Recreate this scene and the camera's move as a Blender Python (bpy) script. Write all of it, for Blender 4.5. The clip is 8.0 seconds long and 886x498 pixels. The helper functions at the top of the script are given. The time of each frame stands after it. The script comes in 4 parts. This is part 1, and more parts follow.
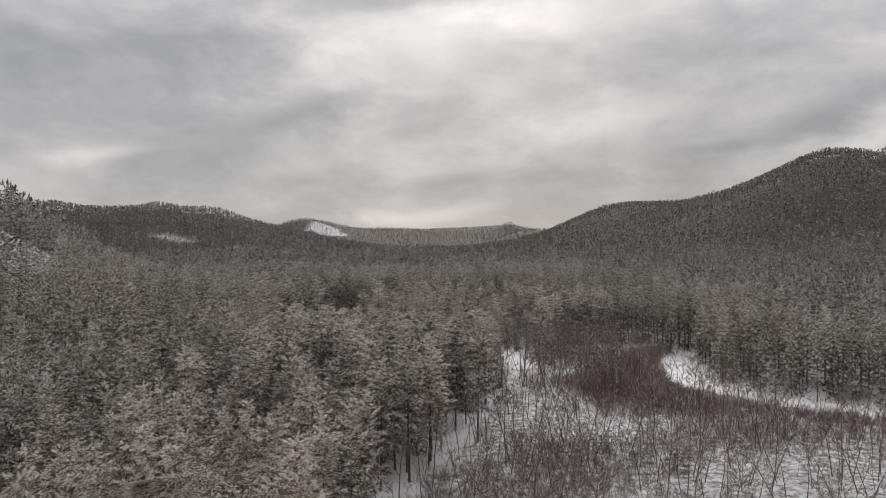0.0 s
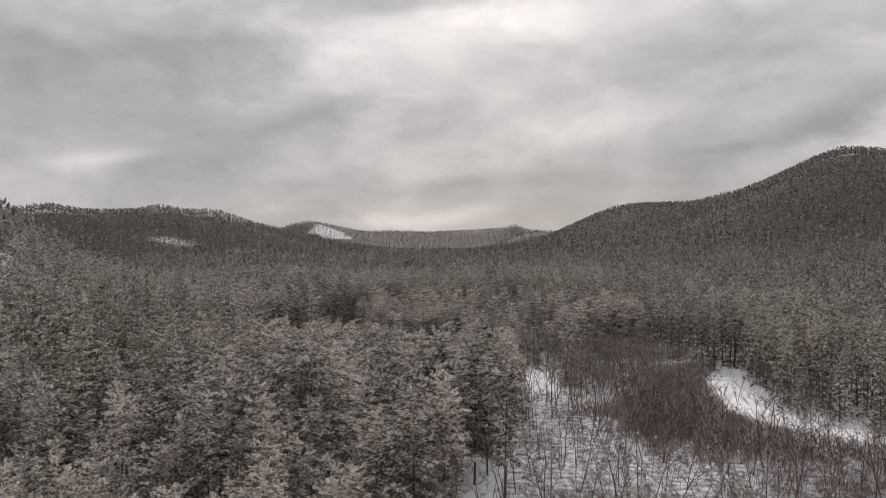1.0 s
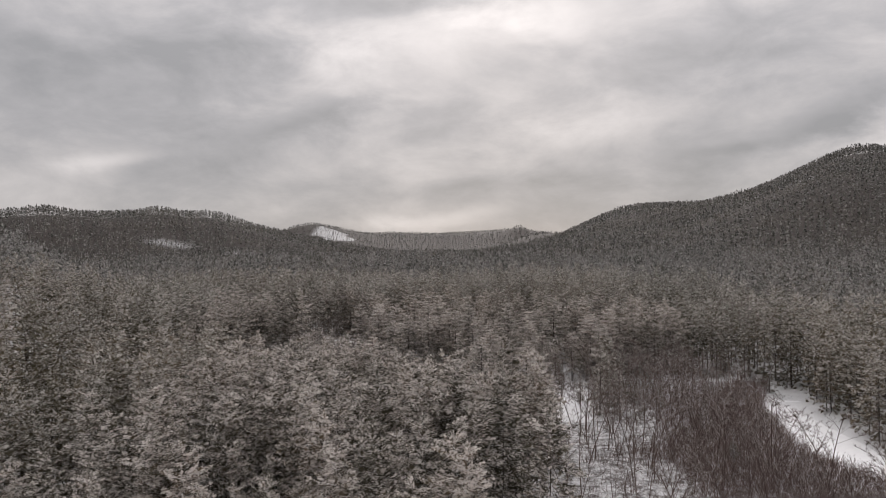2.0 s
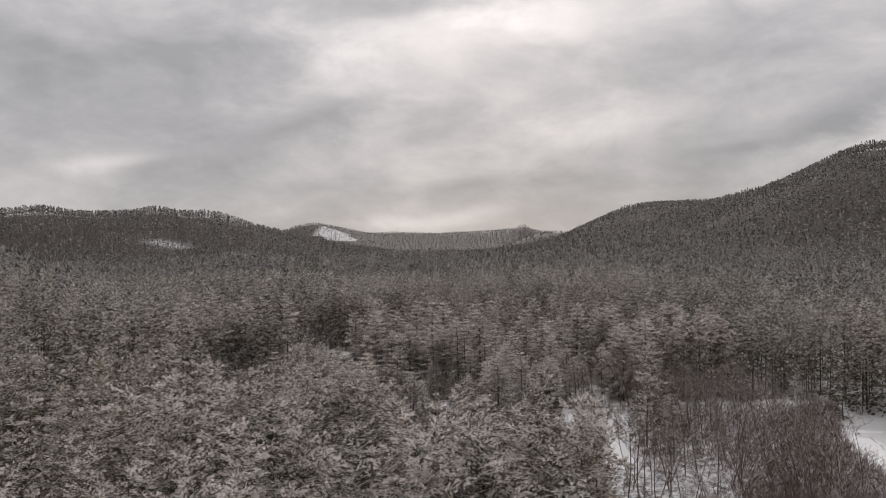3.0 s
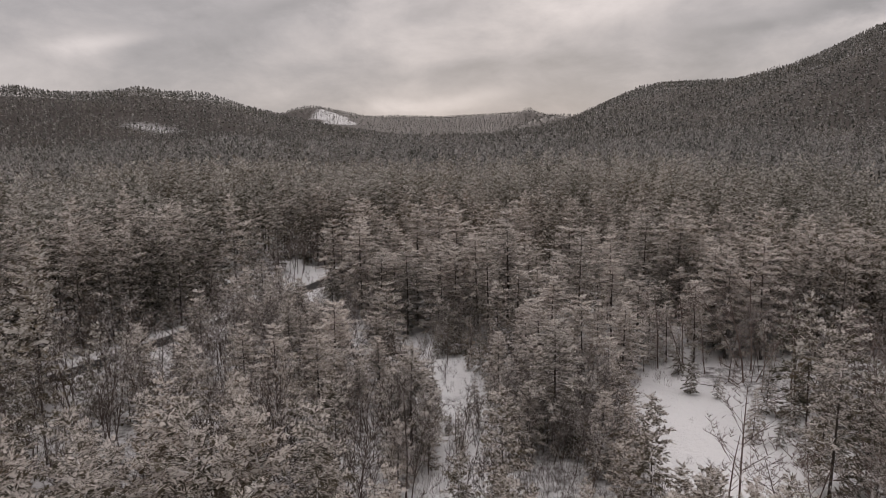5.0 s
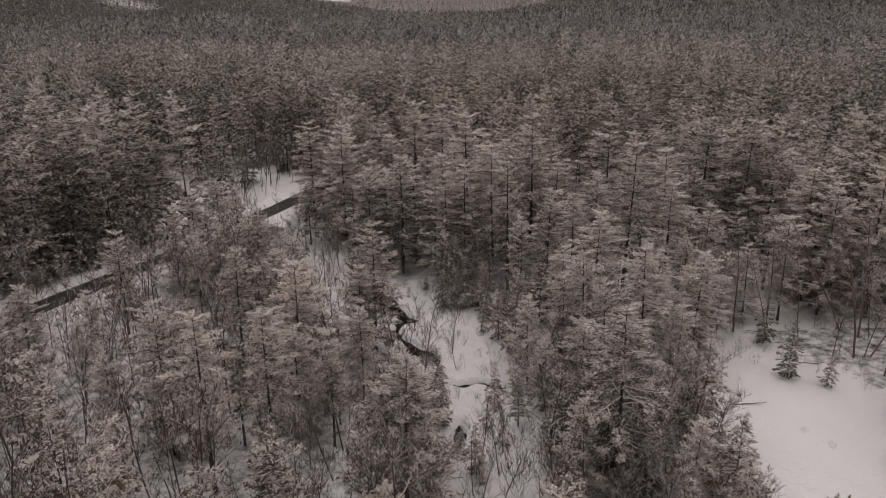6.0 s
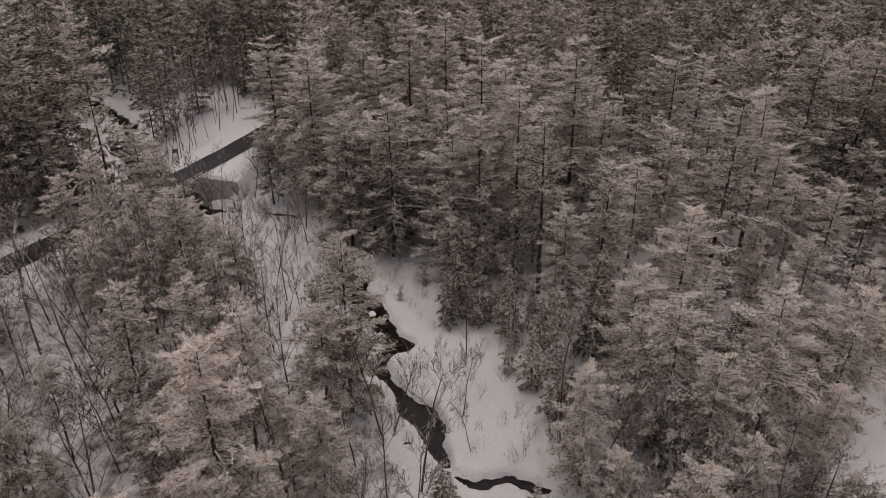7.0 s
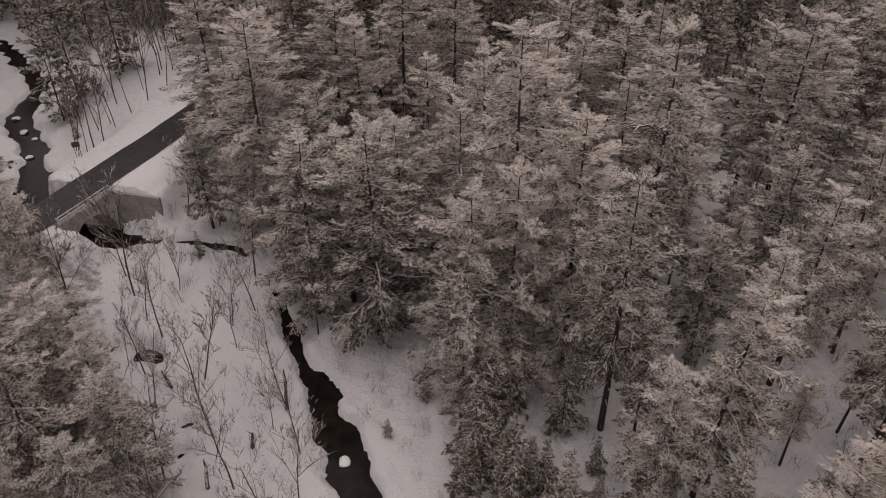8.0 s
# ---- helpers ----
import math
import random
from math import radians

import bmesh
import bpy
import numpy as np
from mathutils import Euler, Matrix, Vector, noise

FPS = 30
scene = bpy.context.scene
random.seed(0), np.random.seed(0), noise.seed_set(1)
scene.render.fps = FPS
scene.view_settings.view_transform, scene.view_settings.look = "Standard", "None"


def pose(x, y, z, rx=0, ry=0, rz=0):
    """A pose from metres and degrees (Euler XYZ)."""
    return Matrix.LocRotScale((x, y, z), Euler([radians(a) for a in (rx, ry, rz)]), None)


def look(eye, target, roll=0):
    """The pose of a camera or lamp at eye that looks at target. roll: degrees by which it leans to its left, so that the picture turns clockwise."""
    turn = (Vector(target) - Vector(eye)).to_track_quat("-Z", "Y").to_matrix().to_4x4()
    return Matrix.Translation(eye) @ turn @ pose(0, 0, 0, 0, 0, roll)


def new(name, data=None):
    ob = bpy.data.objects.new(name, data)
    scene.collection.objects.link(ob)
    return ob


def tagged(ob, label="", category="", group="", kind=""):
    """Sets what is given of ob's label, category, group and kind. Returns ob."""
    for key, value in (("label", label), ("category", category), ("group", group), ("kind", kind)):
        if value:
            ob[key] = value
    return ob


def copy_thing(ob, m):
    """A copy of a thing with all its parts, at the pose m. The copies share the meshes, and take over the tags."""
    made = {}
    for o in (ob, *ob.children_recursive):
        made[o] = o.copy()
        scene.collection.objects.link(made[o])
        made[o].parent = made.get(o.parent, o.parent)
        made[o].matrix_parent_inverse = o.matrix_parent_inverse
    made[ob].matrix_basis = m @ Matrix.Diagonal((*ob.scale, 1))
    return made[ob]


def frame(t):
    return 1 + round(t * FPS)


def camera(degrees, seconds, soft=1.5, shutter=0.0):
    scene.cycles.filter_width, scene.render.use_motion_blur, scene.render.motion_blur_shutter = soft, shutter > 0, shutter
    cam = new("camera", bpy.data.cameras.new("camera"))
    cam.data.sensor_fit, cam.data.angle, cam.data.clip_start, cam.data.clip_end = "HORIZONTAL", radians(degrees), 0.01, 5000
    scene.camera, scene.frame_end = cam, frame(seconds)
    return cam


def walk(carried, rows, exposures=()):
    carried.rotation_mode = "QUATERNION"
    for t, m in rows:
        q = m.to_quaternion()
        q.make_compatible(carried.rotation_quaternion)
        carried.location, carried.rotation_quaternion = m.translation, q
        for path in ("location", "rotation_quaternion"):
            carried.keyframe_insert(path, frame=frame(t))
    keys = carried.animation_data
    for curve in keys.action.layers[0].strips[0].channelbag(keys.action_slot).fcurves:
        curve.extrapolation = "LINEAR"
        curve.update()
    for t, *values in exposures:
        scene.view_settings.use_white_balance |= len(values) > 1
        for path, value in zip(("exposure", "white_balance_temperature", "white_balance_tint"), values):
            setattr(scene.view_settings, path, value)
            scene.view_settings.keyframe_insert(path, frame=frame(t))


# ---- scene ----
cam = camera(64.1, 8.0, soft=0.5)
METRES, EYE, TILT, LEAN, TURN = 300.0, 45.0, 0.0, 0.0, 0.0
ROWS = [
    (0.0, 0.0, 0.0, 0.0, 0.0, 0.0, 0.0),
    (0.5, -0.0033, 0.0647, 0.0002, 0.2, 0.15, 0.1),
    (1.0, -0.0064, 0.1279, 0.0004, 0.39, 0.22, 0.19),
    (1.5, -0.0094, 0.1917, 0.0004, 0.53, 0.32, 0.28),
    (3.0, -0.0174, 0.3789, 0.0003, 0.93, 0.37, 0.49),
    (3.5, -0.0204, 0.4423, 0.0001, 1.0, 0.34, 0.52),
    (4.0, -0.0233, 0.5048, -0.0001, 1.07, -0.8, 0.53),
    (4.5, -0.0262, 0.5661, -0.0004, 1.1, -4.12, 0.53),
    (5.0, -0.029, 0.6281, -0.0003, 1.1, -8.92, 0.52),
    (6.5, -0.0384, 0.8143, -0.0017, 0.95, -22.61, 0.21),
    (7.0, -0.041, 0.8757, -0.0019, 0.89, -27.0, 0.06),
    (7.5, -0.0433, 0.9367, -0.0018, 0.92, -31.28, 0.03),
    (8.0, -0.0464, 0.9989, -0.002, 0.9, -35.43, -0.21),
]
LOOK = [(0.0, 0.05, 6500, 12), (1.5, 0.05, 6550, 14), (3.5, 0.05, 6550, 14), (5.0, 0.0, 6750, 17), (6.5, -0.06, 7050, 21), (8.0, -0.1, 7100, 22)]
walk(cam, [(t, pose(0, 0, EYE, TILT, LEAN, TURN) @ pose(METRES * x, METRES * y, METRES * z, 90 + pitch, roll, yaw)) for t, x, y, z, yaw, pitch, roll in ROWS], LOOK)

# ---- world, sun ----
SUN_AZ, SUN_EL = radians(5.0), radians(22.0)
SUN_DIR = Vector((math.sin(SUN_AZ) * math.cos(SUN_EL), math.cos(SUN_AZ) * math.cos(SUN_EL), math.sin(SUN_EL)))


def link(nt, a, b):
    nt.links.new(a, b)


def node(nt, kind, **kw):
    n = nt.nodes.new(kind)
    for key, value in kw.items():
        setattr(n, key, value)
    return n


def mathn(nt, op, a, b=None, clamp=False):
    n = node(nt, "ShaderNodeMath", operation=op)
    n.use_clamp = clamp
    for i, v in enumerate((a, b)):
        if v is None:
            continue
        if isinstance(v, (int, float)):
            n.inputs[i].default_value = v
        else:
            link(nt, v, n.inputs[i])
    return n.outputs[0]


def ramp(nt, fac, stops, interp="LINEAR"):
    n = node(nt, "ShaderNodeValToRGB")
    n.color_ramp.interpolation = interp
    while len(n.color_ramp.elements) < len(stops):
        n.color_ramp.elements.new(0.5)
    for e, (p, c) in zip(n.color_ramp.elements, stops):
        e.position = p
        e.color = (*c, 1) if len(c) == 3 else c
    link(nt, fac, n.inputs[0])
    return n.outputs[0]


def mixc(nt, fac, a, b, blend="MIX"):
    n = node(nt, "ShaderNodeMix", data_type="RGBA", blend_type=blend)
    for sock, v in ((n.inputs[0], fac), (n.inputs[6], a), (n.inputs[7], b)):
        if isinstance(v, (int, float)):
            sock.default_value = v
        elif isinstance(v, tuple):
            sock.default_value = (*v, 1)
        else:
            link(nt, v, sock)
    return n.outputs[2]


def noise_tex(nt, vec, scale, detail=4.0, rough=0.55, distortion=0.0):
    n = node(nt, "ShaderNodeTexNoise")
    n.inputs["Scale"].default_value, n.inputs["Detail"].default_value = scale, detail
    n.inputs["Roughness"].default_value, n.inputs["Distortion"].default_value = rough, distortion
    link(nt, vec, n.inputs["Vector"])
    return n.outputs["Fac"]


def build_world():
    world = bpy.data.worlds.new("overcast_sky")
    scene.world = world
    world.use_nodes = True
    nt = world.node_tree
    nt.nodes.clear()
    sky = node(nt, "ShaderNodeTexSky", sky_type="NISHITA", sun_disc=False, sun_elevation=SUN_EL, sun_rotation=SUN_AZ)
    tc = node(nt, "ShaderNodeTexCoord")
    sep = node(nt, "ShaderNodeSeparateXYZ")
    link(nt, tc.outputs["Generated"], sep.inputs[0])
    up = mathn(nt, "MAXIMUM", sep.outputs[2], 0.0)
    wind = node(nt, "ShaderNodeMapping")
    wind.inputs["Rotation"].default_value = (0, radians(14), 0)
    wind.inputs["Scale"].default_value = (1.0, 1.0, 2.1)
    wind.inputs["Location"].default_value = CLOUD_DRIFT
    link(nt, tc.outputs["Generated"], wind.inputs[0])
    big = noise_tex(nt, wind.outputs[0], 2.6, 6, 0.5, 0.1)
    mid = noise_tex(nt, wind.outputs[0], 7.5, 8, 0.6, 0.25)
    both = mathn(nt, "ADD", mathn(nt, "MULTIPLY", big, 0.5), mathn(nt, "MULTIPLY", mid, 0.5))
    # cloud masses ahead: sideways and upwards slope, half sizes, tilt, how much lighter or darker
    ahead = mathn(nt, "MAXIMUM", sep.outputs[1], 0.2)
    fray = mathn(nt, "SUBTRACT", mid, 0.5)
    px = mathn(nt, "ADD", mathn(nt, "DIVIDE", sep.outputs[0], ahead), mathn(nt, "MULTIPLY", fray, 0.16))
    pz = mathn(nt, "ADD", mathn(nt, "DIVIDE", sep.outputs[2], ahead), mathn(nt, "MULTIPLY", mathn(nt, "SUBTRACT", big, 0.5), 0.10))
    front = mathn(nt, "MULTIPLY", mathn(nt, "SUBTRACT", sep.outputs[1], 0.25), 4.0, True)
    mass = None
    for cx, cz, sx, sz, tilt, gain in CLOUD_MASSES:
        dx, dz = mathn(nt, "SUBTRACT", px, cx), mathn(nt, "SUBTRACT", pz, cz)
        dz = mathn(nt, "SUBTRACT", dz, mathn(nt, "MULTIPLY", dx, tilt))
        r2 = mathn(nt, "ADD", mathn(nt, "POWER", mathn(nt, "ABSOLUTE", mathn(nt, "DIVIDE", dx, sx)), 2.0), mathn(nt, "POWER", mathn(nt, "ABSOLUTE", mathn(nt, "DIVIDE", dz, sz)), 2.0))
        lobe = mathn(nt, "MULTIPLY", mathn(nt, "EXPONENT", mathn(nt, "MULTIPLY", r2, -0.7)), gain)
        mass = lobe if mass is None else mathn(nt, "ADD", mass, lobe)
    both = mathn(nt, "ADD", both, mathn(nt, "MULTIPLY", mass, mathn(nt, "MULTIPLY", front, 1.25)))
    cloud = ramp(nt, both, [(0.32, CLOUD_DARK), (0.45, CLOUD_MID), (0.56, CLOUD_LIGHT), (0.72, CLOUD_BRIGHT)])
    # the veiled sun brightens the cloud round it, and the zenith is brighter than the horizon
    dot = node(nt, "ShaderNodeVectorMath", operation="DOT_PRODUCT")
    link(nt, tc.outputs["Generated"], dot.inputs[0])
    dot.inputs[1].default_value = SUN_DIR
    glow = mathn(nt, "MULTIPLY", mathn(nt, "POWER", mathn(nt, "MAXIMUM", dot.outputs["Value"], 0.0), 26.0), 0.16)
    gain = mathn(nt, "ADD", mathn(nt, "ADD", glow, 0.86), mathn(nt, "MULTIPLY", mathn(nt, "POWER", up, 1.6), ZENITH))
    vs = node(nt, "ShaderNodeVectorMath", operation="SCALE")
    link(nt, cloud, vs.inputs[0])
    link(nt, gain, vs.inputs["Scale"])
    thin = node(nt, "ShaderNodeVectorMath", operation="SCALE")
    link(nt, sky.outputs[0], thin.inputs[0])
    thin.inputs["Scale"].default_value = 0.10
    bg = node(nt, "ShaderNodeBackground")
    link(nt, mixc(nt, 0.97, thin.outputs[0], vs.outputs[0]), bg.inputs[0])
    bg.inputs[1].default_value = SKY_STRENGTH
    out = node(nt, "ShaderNodeOutputWorld")
    link(nt, bg.outputs[0], out.inputs[0])


CLOUD_DRIFT = (-0.6, 0.9, 0.1)
CLOUD_MASSES = [(-0.11, 0.29, 0.12, 0.045, 0.0, 0.20), (0.12, 0.335, 0.10, 0.03, 0.0, 0.18), (-0.46, 0.27, 0.28, 0.06, 0.0, -0.08), (-0.08, 0.345, 0.09, 0.014, 0.0, -0.14),
                (0.28, 0.27, 0.22, 0.045, 0.05, -0.08), (0.52, 0.19, 0.09, 0.018, 0.35, -0.13), (0.38, 0.148, 0.06, 0.011, 0.2, -0.08), (-0.21, 0.176, 0.08, 0.018, 0.4, -0.09),
                (-0.49, 0.139, 0.05, 0.007, 0.0, 0.13), (-0.02, 0.045, 0.09, 0.011, 0.0, 0.16), (0.22, 0.18, 0.11, 0.025, 0.15, 0.09), (0.60, 0.165, 0.07, 0.016, 0.3, 0.16), (0.02, 0.092, 0.24, 0.012, 0.0, -0.07)]
CLOUD_DARK, CLOUD_MID, CLOUD_LIGHT, CLOUD_BRIGHT = (0.325, 0.33, 0.335), (0.425, 0.425, 0.43), (0.545, 0.535, 0.53), (0.72, 0.70, 0.685)
ZENITH, SKY_STRENGTH = 1.75, 1.0
build_world()
sun_data = bpy.data.lights.new("veiled_sun", "SUN")
sun_data.energy, sun_data.angle, sun_data.color = 0.7, radians(18), (1.0, 0.95, 0.9)
sun = new("veiled_sun", sun_data)
sun.matrix_world = look(SUN_DIR * 400, (0, 0, 0))


# ---- materials ----
def material(name):
    m = bpy.data.materials.new(name)
    m.use_nodes = True
    nt = m.node_tree
    b = nt.nodes["Principled BSDF"]
    b.inputs["Specular IOR Level"].default_value = 0.25
    return m, nt, b


def position(nt):
    return node(nt, "ShaderNodeNewGeometry").outputs["Position"]


def bump(nt, height, strength, distance, bsdf):
    n = node(nt, "ShaderNodeBump")
    n.inputs["Strength"].default_value, n.inputs["Distance"].default_value = strength, distance
    link(nt, height, n.inputs["Height"])
    link(nt, n.outputs[0], bsdf.inputs["Normal"])


def mat_needles(name, dark, light, snow_amount, needles, bias=0.0, cut=0.44, frost=(0.78, 0.71, 0.665), hard=6.0):
    """Pine needles with frost and snow. The blade attribute holds the way along a plume, across it, and its snow,
    graded to put crown shading into the colour too.
    """
    m, nt, b = material(name)
    pos = position(nt)
    isl = node(nt, "ShaderNodeNewGeometry").outputs["Random Per Island"]
    own = mathn(nt, "ADD", node(nt, "ShaderNodeAttribute", attribute_name="tree").outputs["Fac"], node(nt, "ShaderNodeObjectInfo").outputs["Random"])
    own = mathn(nt, "FRACT", own)
    blade = node(nt, "ShaderNodeSeparateXYZ")
    link(nt, node(nt, "ShaderNodeAttribute", attribute_name="blade").outputs["Vector"], blade.inputs[0])
    across = mathn(nt, "ABSOLUTE", mathn(nt, "SUBTRACT", blade.outputs[1], 0.5))
    comb = node(nt, "ShaderNodeCombineXYZ")
    link(nt, mathn(nt, "MULTIPLY", mathn(nt, "SUBTRACT", blade.outputs[0], mathn(nt, "MULTIPLY", across, 0.7)), needles), comb.inputs[0])
    link(nt, mathn(nt, "MULTIPLY", blade.outputs[1], 0.32 * needles), comb.inputs[1])
    link(nt, mathn(nt, "MULTIPLY", isl, 91.0), comb.inputs[2])
    brush = noise_tex(nt, comb.outputs[0], 1.0, 2, 0.6)
    stand = noise_tex(nt, pos, 0.012, 4)
    green = mixc(nt, isl, dark, light)
    tint = ramp(nt, stand, [(0.36, (0.70, 0.76, 0.74)), (0.5, (1, 1, 1)), (0.64, (1.18, 1.10, 1.0))])
    green = mixc(nt, 1.0, green, tint, "MULTIPLY")
    hue = ramp(nt, own, [(0.0, (0.72, 0.76, 0.68)), (0.5, (1.0, 1.0, 0.95)), (1.0, (1.28, 1.18, 1.06))])
    green = mixc(nt, 1.0, green, hue, "MULTIPLY")
    gust = mathn(nt, "ADD", mathn(nt, "MULTIPLY", noise_tex(nt, pos, 0.05, 3), 0.6), mathn(nt, "MULTIPLY", own, 0.8))
    fac = mathn(nt, "ADD", mathn(nt, "ADD", blade.outputs[2], bias - 0.5), mathn(nt, "MULTIPLY", mathn(nt, "SUBTRACT", gust, 0.7), 0.6))
    fleck = noise_tex(nt, comb.outputs[0], 0.8, 2, 0.6)
    fac = mathn(nt, "ADD", fac, mathn(nt, "MULTIPLY", mathn(nt, "SUBTRACT", fleck, 0.5), hard))
    fac = mathn(nt, "MULTIPLY", mathn(nt, "MINIMUM", mathn(nt, "MAXIMUM", fac, 0.0), 1.0), snow_amount)
    link(nt, mixc(nt, fac, green, frost), b.inputs["Base Color"])
    b.inputs["Roughness"].default_value = 0.75
    lit = node(nt, "ShaderNodeBsdfTranslucent")
    link(nt, mixc(nt, fac, green, frost), lit.inputs[0])
    both = node(nt, "ShaderNodeMixShader")
    both.inputs[0].default_value = 0.42
    link(nt, b.outputs[0], both.inputs[1])
    link(nt, lit.outputs[0], both.inputs[2])
    out = nt.nodes["Material Output"]
    link(nt, both.outputs[0], out.inputs[0])
    if cut:
        ragged = mathn(nt, "SUBTRACT", brush, mathn(nt, "MULTIPLY", across, 0.16))
        gap = node(nt, "ShaderNodeMixShader")
        link(nt, ramp(nt, ragged, [(cut, (0, 0, 0)), (cut + 0.02, (1, 1, 1))]), gap.inputs[0])
        link(nt, node(nt, "ShaderNodeBsdfTransparent").outputs[0], gap.inputs[1])
        link(nt, both.outputs[0], gap.inputs[2])
        link(nt, gap.outputs[0], out.inputs[0])
    return m


def mat_bark(name, a, c, snow_fac):
    m, nt, b = material(name)
    pos = position(nt)
    f = noise_tex(nt, pos, 5.0, 5, 0.65)
    col = mixc(nt, f, a, c)
    geo = node(nt, "ShaderNodeNewGeometry")
    sep = node(nt, "ShaderNodeSeparateXYZ")
    link(nt, geo.outputs["Normal"], sep.inputs[0])
    lie = mathn(nt, "ADD", sep.outputs[2], mathn(nt, "MULTIPLY", mathn(nt, "SUBTRACT", noise_tex(nt, pos, 1.3, 3), 0.5), 1.4))
    top = ramp(nt, lie, [(0.30, (0, 0, 0)), (0.55, (snow_fac,) * 3)])
    link(nt, mixc(nt, top, col, (0.74, 0.72, 0.71)), b.inputs["Base Color"])
    b.inputs["Roughness"].default_value = 0.9
    bump(nt, noise_tex(nt, pos, 18.0, 4), 0.5, 0.03, b)
    return m


def mat_ground():
    m, nt, b = material("snow_ground")
    pos = position(nt)
    att = node(nt, "ShaderNodeAttribute", attribute_name="undergrowth_shade").outputs["Fac"]
    # brown undergrowth near by; on far slopes this dark colour stands in for tree shade
    litter_shade = mixc(nt, noise_tex(nt, pos, 1.4, 5, 0.6), (0.034, 0.029, 0.026), (0.100, 0.084, 0.074))
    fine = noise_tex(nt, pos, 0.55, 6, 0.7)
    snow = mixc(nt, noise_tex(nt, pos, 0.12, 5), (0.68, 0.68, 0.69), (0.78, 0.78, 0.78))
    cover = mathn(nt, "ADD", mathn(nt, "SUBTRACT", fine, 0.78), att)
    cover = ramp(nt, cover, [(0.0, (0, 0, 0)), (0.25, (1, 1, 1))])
    link(nt, mixc(nt, cover, snow, litter_shade), b.inputs["Base Color"])
    b.inputs["Roughness"].default_value = 0.7
    h = mathn(nt, "ADD", noise_tex(nt, pos, 0.8, 5, 0.6), mathn(nt, "MULTIPLY", noise_tex(nt, pos, 4.0, 5, 0.6), 0.35))
    bump(nt, h, 1.0, 0.5, b)
    return m


def mat_plain(name, a, c, scale, rough, bump_scale=0.0, bump_d=0.01):
    m, nt, b = material(name)
    pos = position(nt)
    f = mathn(nt, "ADD", mathn(nt, "MULTIPLY", noise_tex(nt, pos, scale, 5, 0.6), 0.65), mathn(nt, "MULTIPLY", noise_tex(nt, pos, scale * 7, 4), 0.35))
    link(nt, ramp(nt, f, [(0.35, a), (0.65, c)]), b.inputs["Base Color"])
    b.inputs["Roughness"].default_value = rough
    if bump_scale:
        bump(nt, noise_tex(nt, pos, bump_scale, 4), 0.5, bump_d, b)
    return m


def mat_water():
    m, nt, b = material("dark_water")
    pos = position(nt)
    b.inputs["Base Color"].default_value = (0.008, 0.007, 0.006, 1)
    link(nt, ramp(nt, noise_tex(nt, pos, 0.9, 4), [(0.35, (0.008, 0.007, 0.006)), (0.7, (0.022, 0.017, 0.013))]), b.inputs["Base Color"])
    b.inputs["Roughness"].default_value = 0.08
    b.inputs["IOR"].default_value = 1.33
    bump(nt, noise_tex(nt, pos, 5.0, 3), 0.25, 0.03, b)
    return m


NEEDLES = mat_needles("frosted_pine_needles", (0.066, 0.058, 0.043), (0.128, 0.110, 0.082), 0.82, 4.0, 0.05, 0.38, (0.72, 0.69, 0.655), 4.5)
NEEDLES_MID = mat_needles("frosted_stand_pine_needles", (0.060, 0.051, 0.039), (0.165, 0.136, 0.103), 0.94, 5.2, 0.13, 0.42, (0.78, 0.73, 0.69))
NEEDLES_NEAR = mat_needles("frosted_close_pine_needles", (0.070, 0.057, 0.043), (0.180, 0.146, 0.110), 0.97, 9.0, 0.36, 0.45, (0.80, 0.75, 0.71))
NEEDLES_FAR = mat_needles("frosted_far_pine_needles", (0.048, 0.048, 0.045), (0.098, 0.094, 0.086), 0.60, 3.0, 0.0, 0.0, (0.71, 0.69, 0.675), 3.5)
BARK = mat_bark("pine_bark", (0.030, 0.024, 0.020), (0.095, 0.077, 0.065), 0.35)
BOUGH = mat_bark("snowy_bough_bark", (0.05, 0.04, 0.034), (0.13, 0.108, 0.092), 1.0)
TWIG = mat_bark("bare_twig_bark", (0.050, 0.038, 0.032), (0.13, 0.100, 0.086), 0.6)
MARSH_TWIG = mat_bark("brown_marsh_twigs", (0.075, 0.053, 0.045), (0.17, 0.124, 0.106), 0.3)
BRUSH = mat_bark("brown_brush_stems", (0.090, 0.060, 0.052), (0.18, 0.125, 0.108), 0.15)
GROUND = mat_ground()
ASPHALT = mat_plain("wet_asphalt", (0.018, 0.018, 0.018), (0.045, 0.043, 0.041), 0.9, 0.45, 25.0, 0.01)
CONCRETE = mat_plain("weathered_concrete", (0.22, 0.21, 0.19), (0.42, 0.40, 0.37), 0.8, 0.85, 9.0, 0.02)
SNOW = mat_plain("clean_snow", (0.80, 0.80, 0.81), (0.88, 0.88, 0.88), 0.5, 0.7, 2.5, 0.08)
STEEL = mat_plain("galvanised_steel", (0.40, 0.40, 0.40), (0.62, 0.62, 0.61), 3.0, 0.5)
SIGN_BACK = mat_plain("dull_sign_metal", (0.05, 0.05, 0.05), (0.10, 0.10, 0.10), 4.0, 0.6)
ROCK = mat_bark("brook_rock", (0.05, 0.045, 0.04), (0.16, 0.15, 0.14), 0.95)
WATER = mat_water()


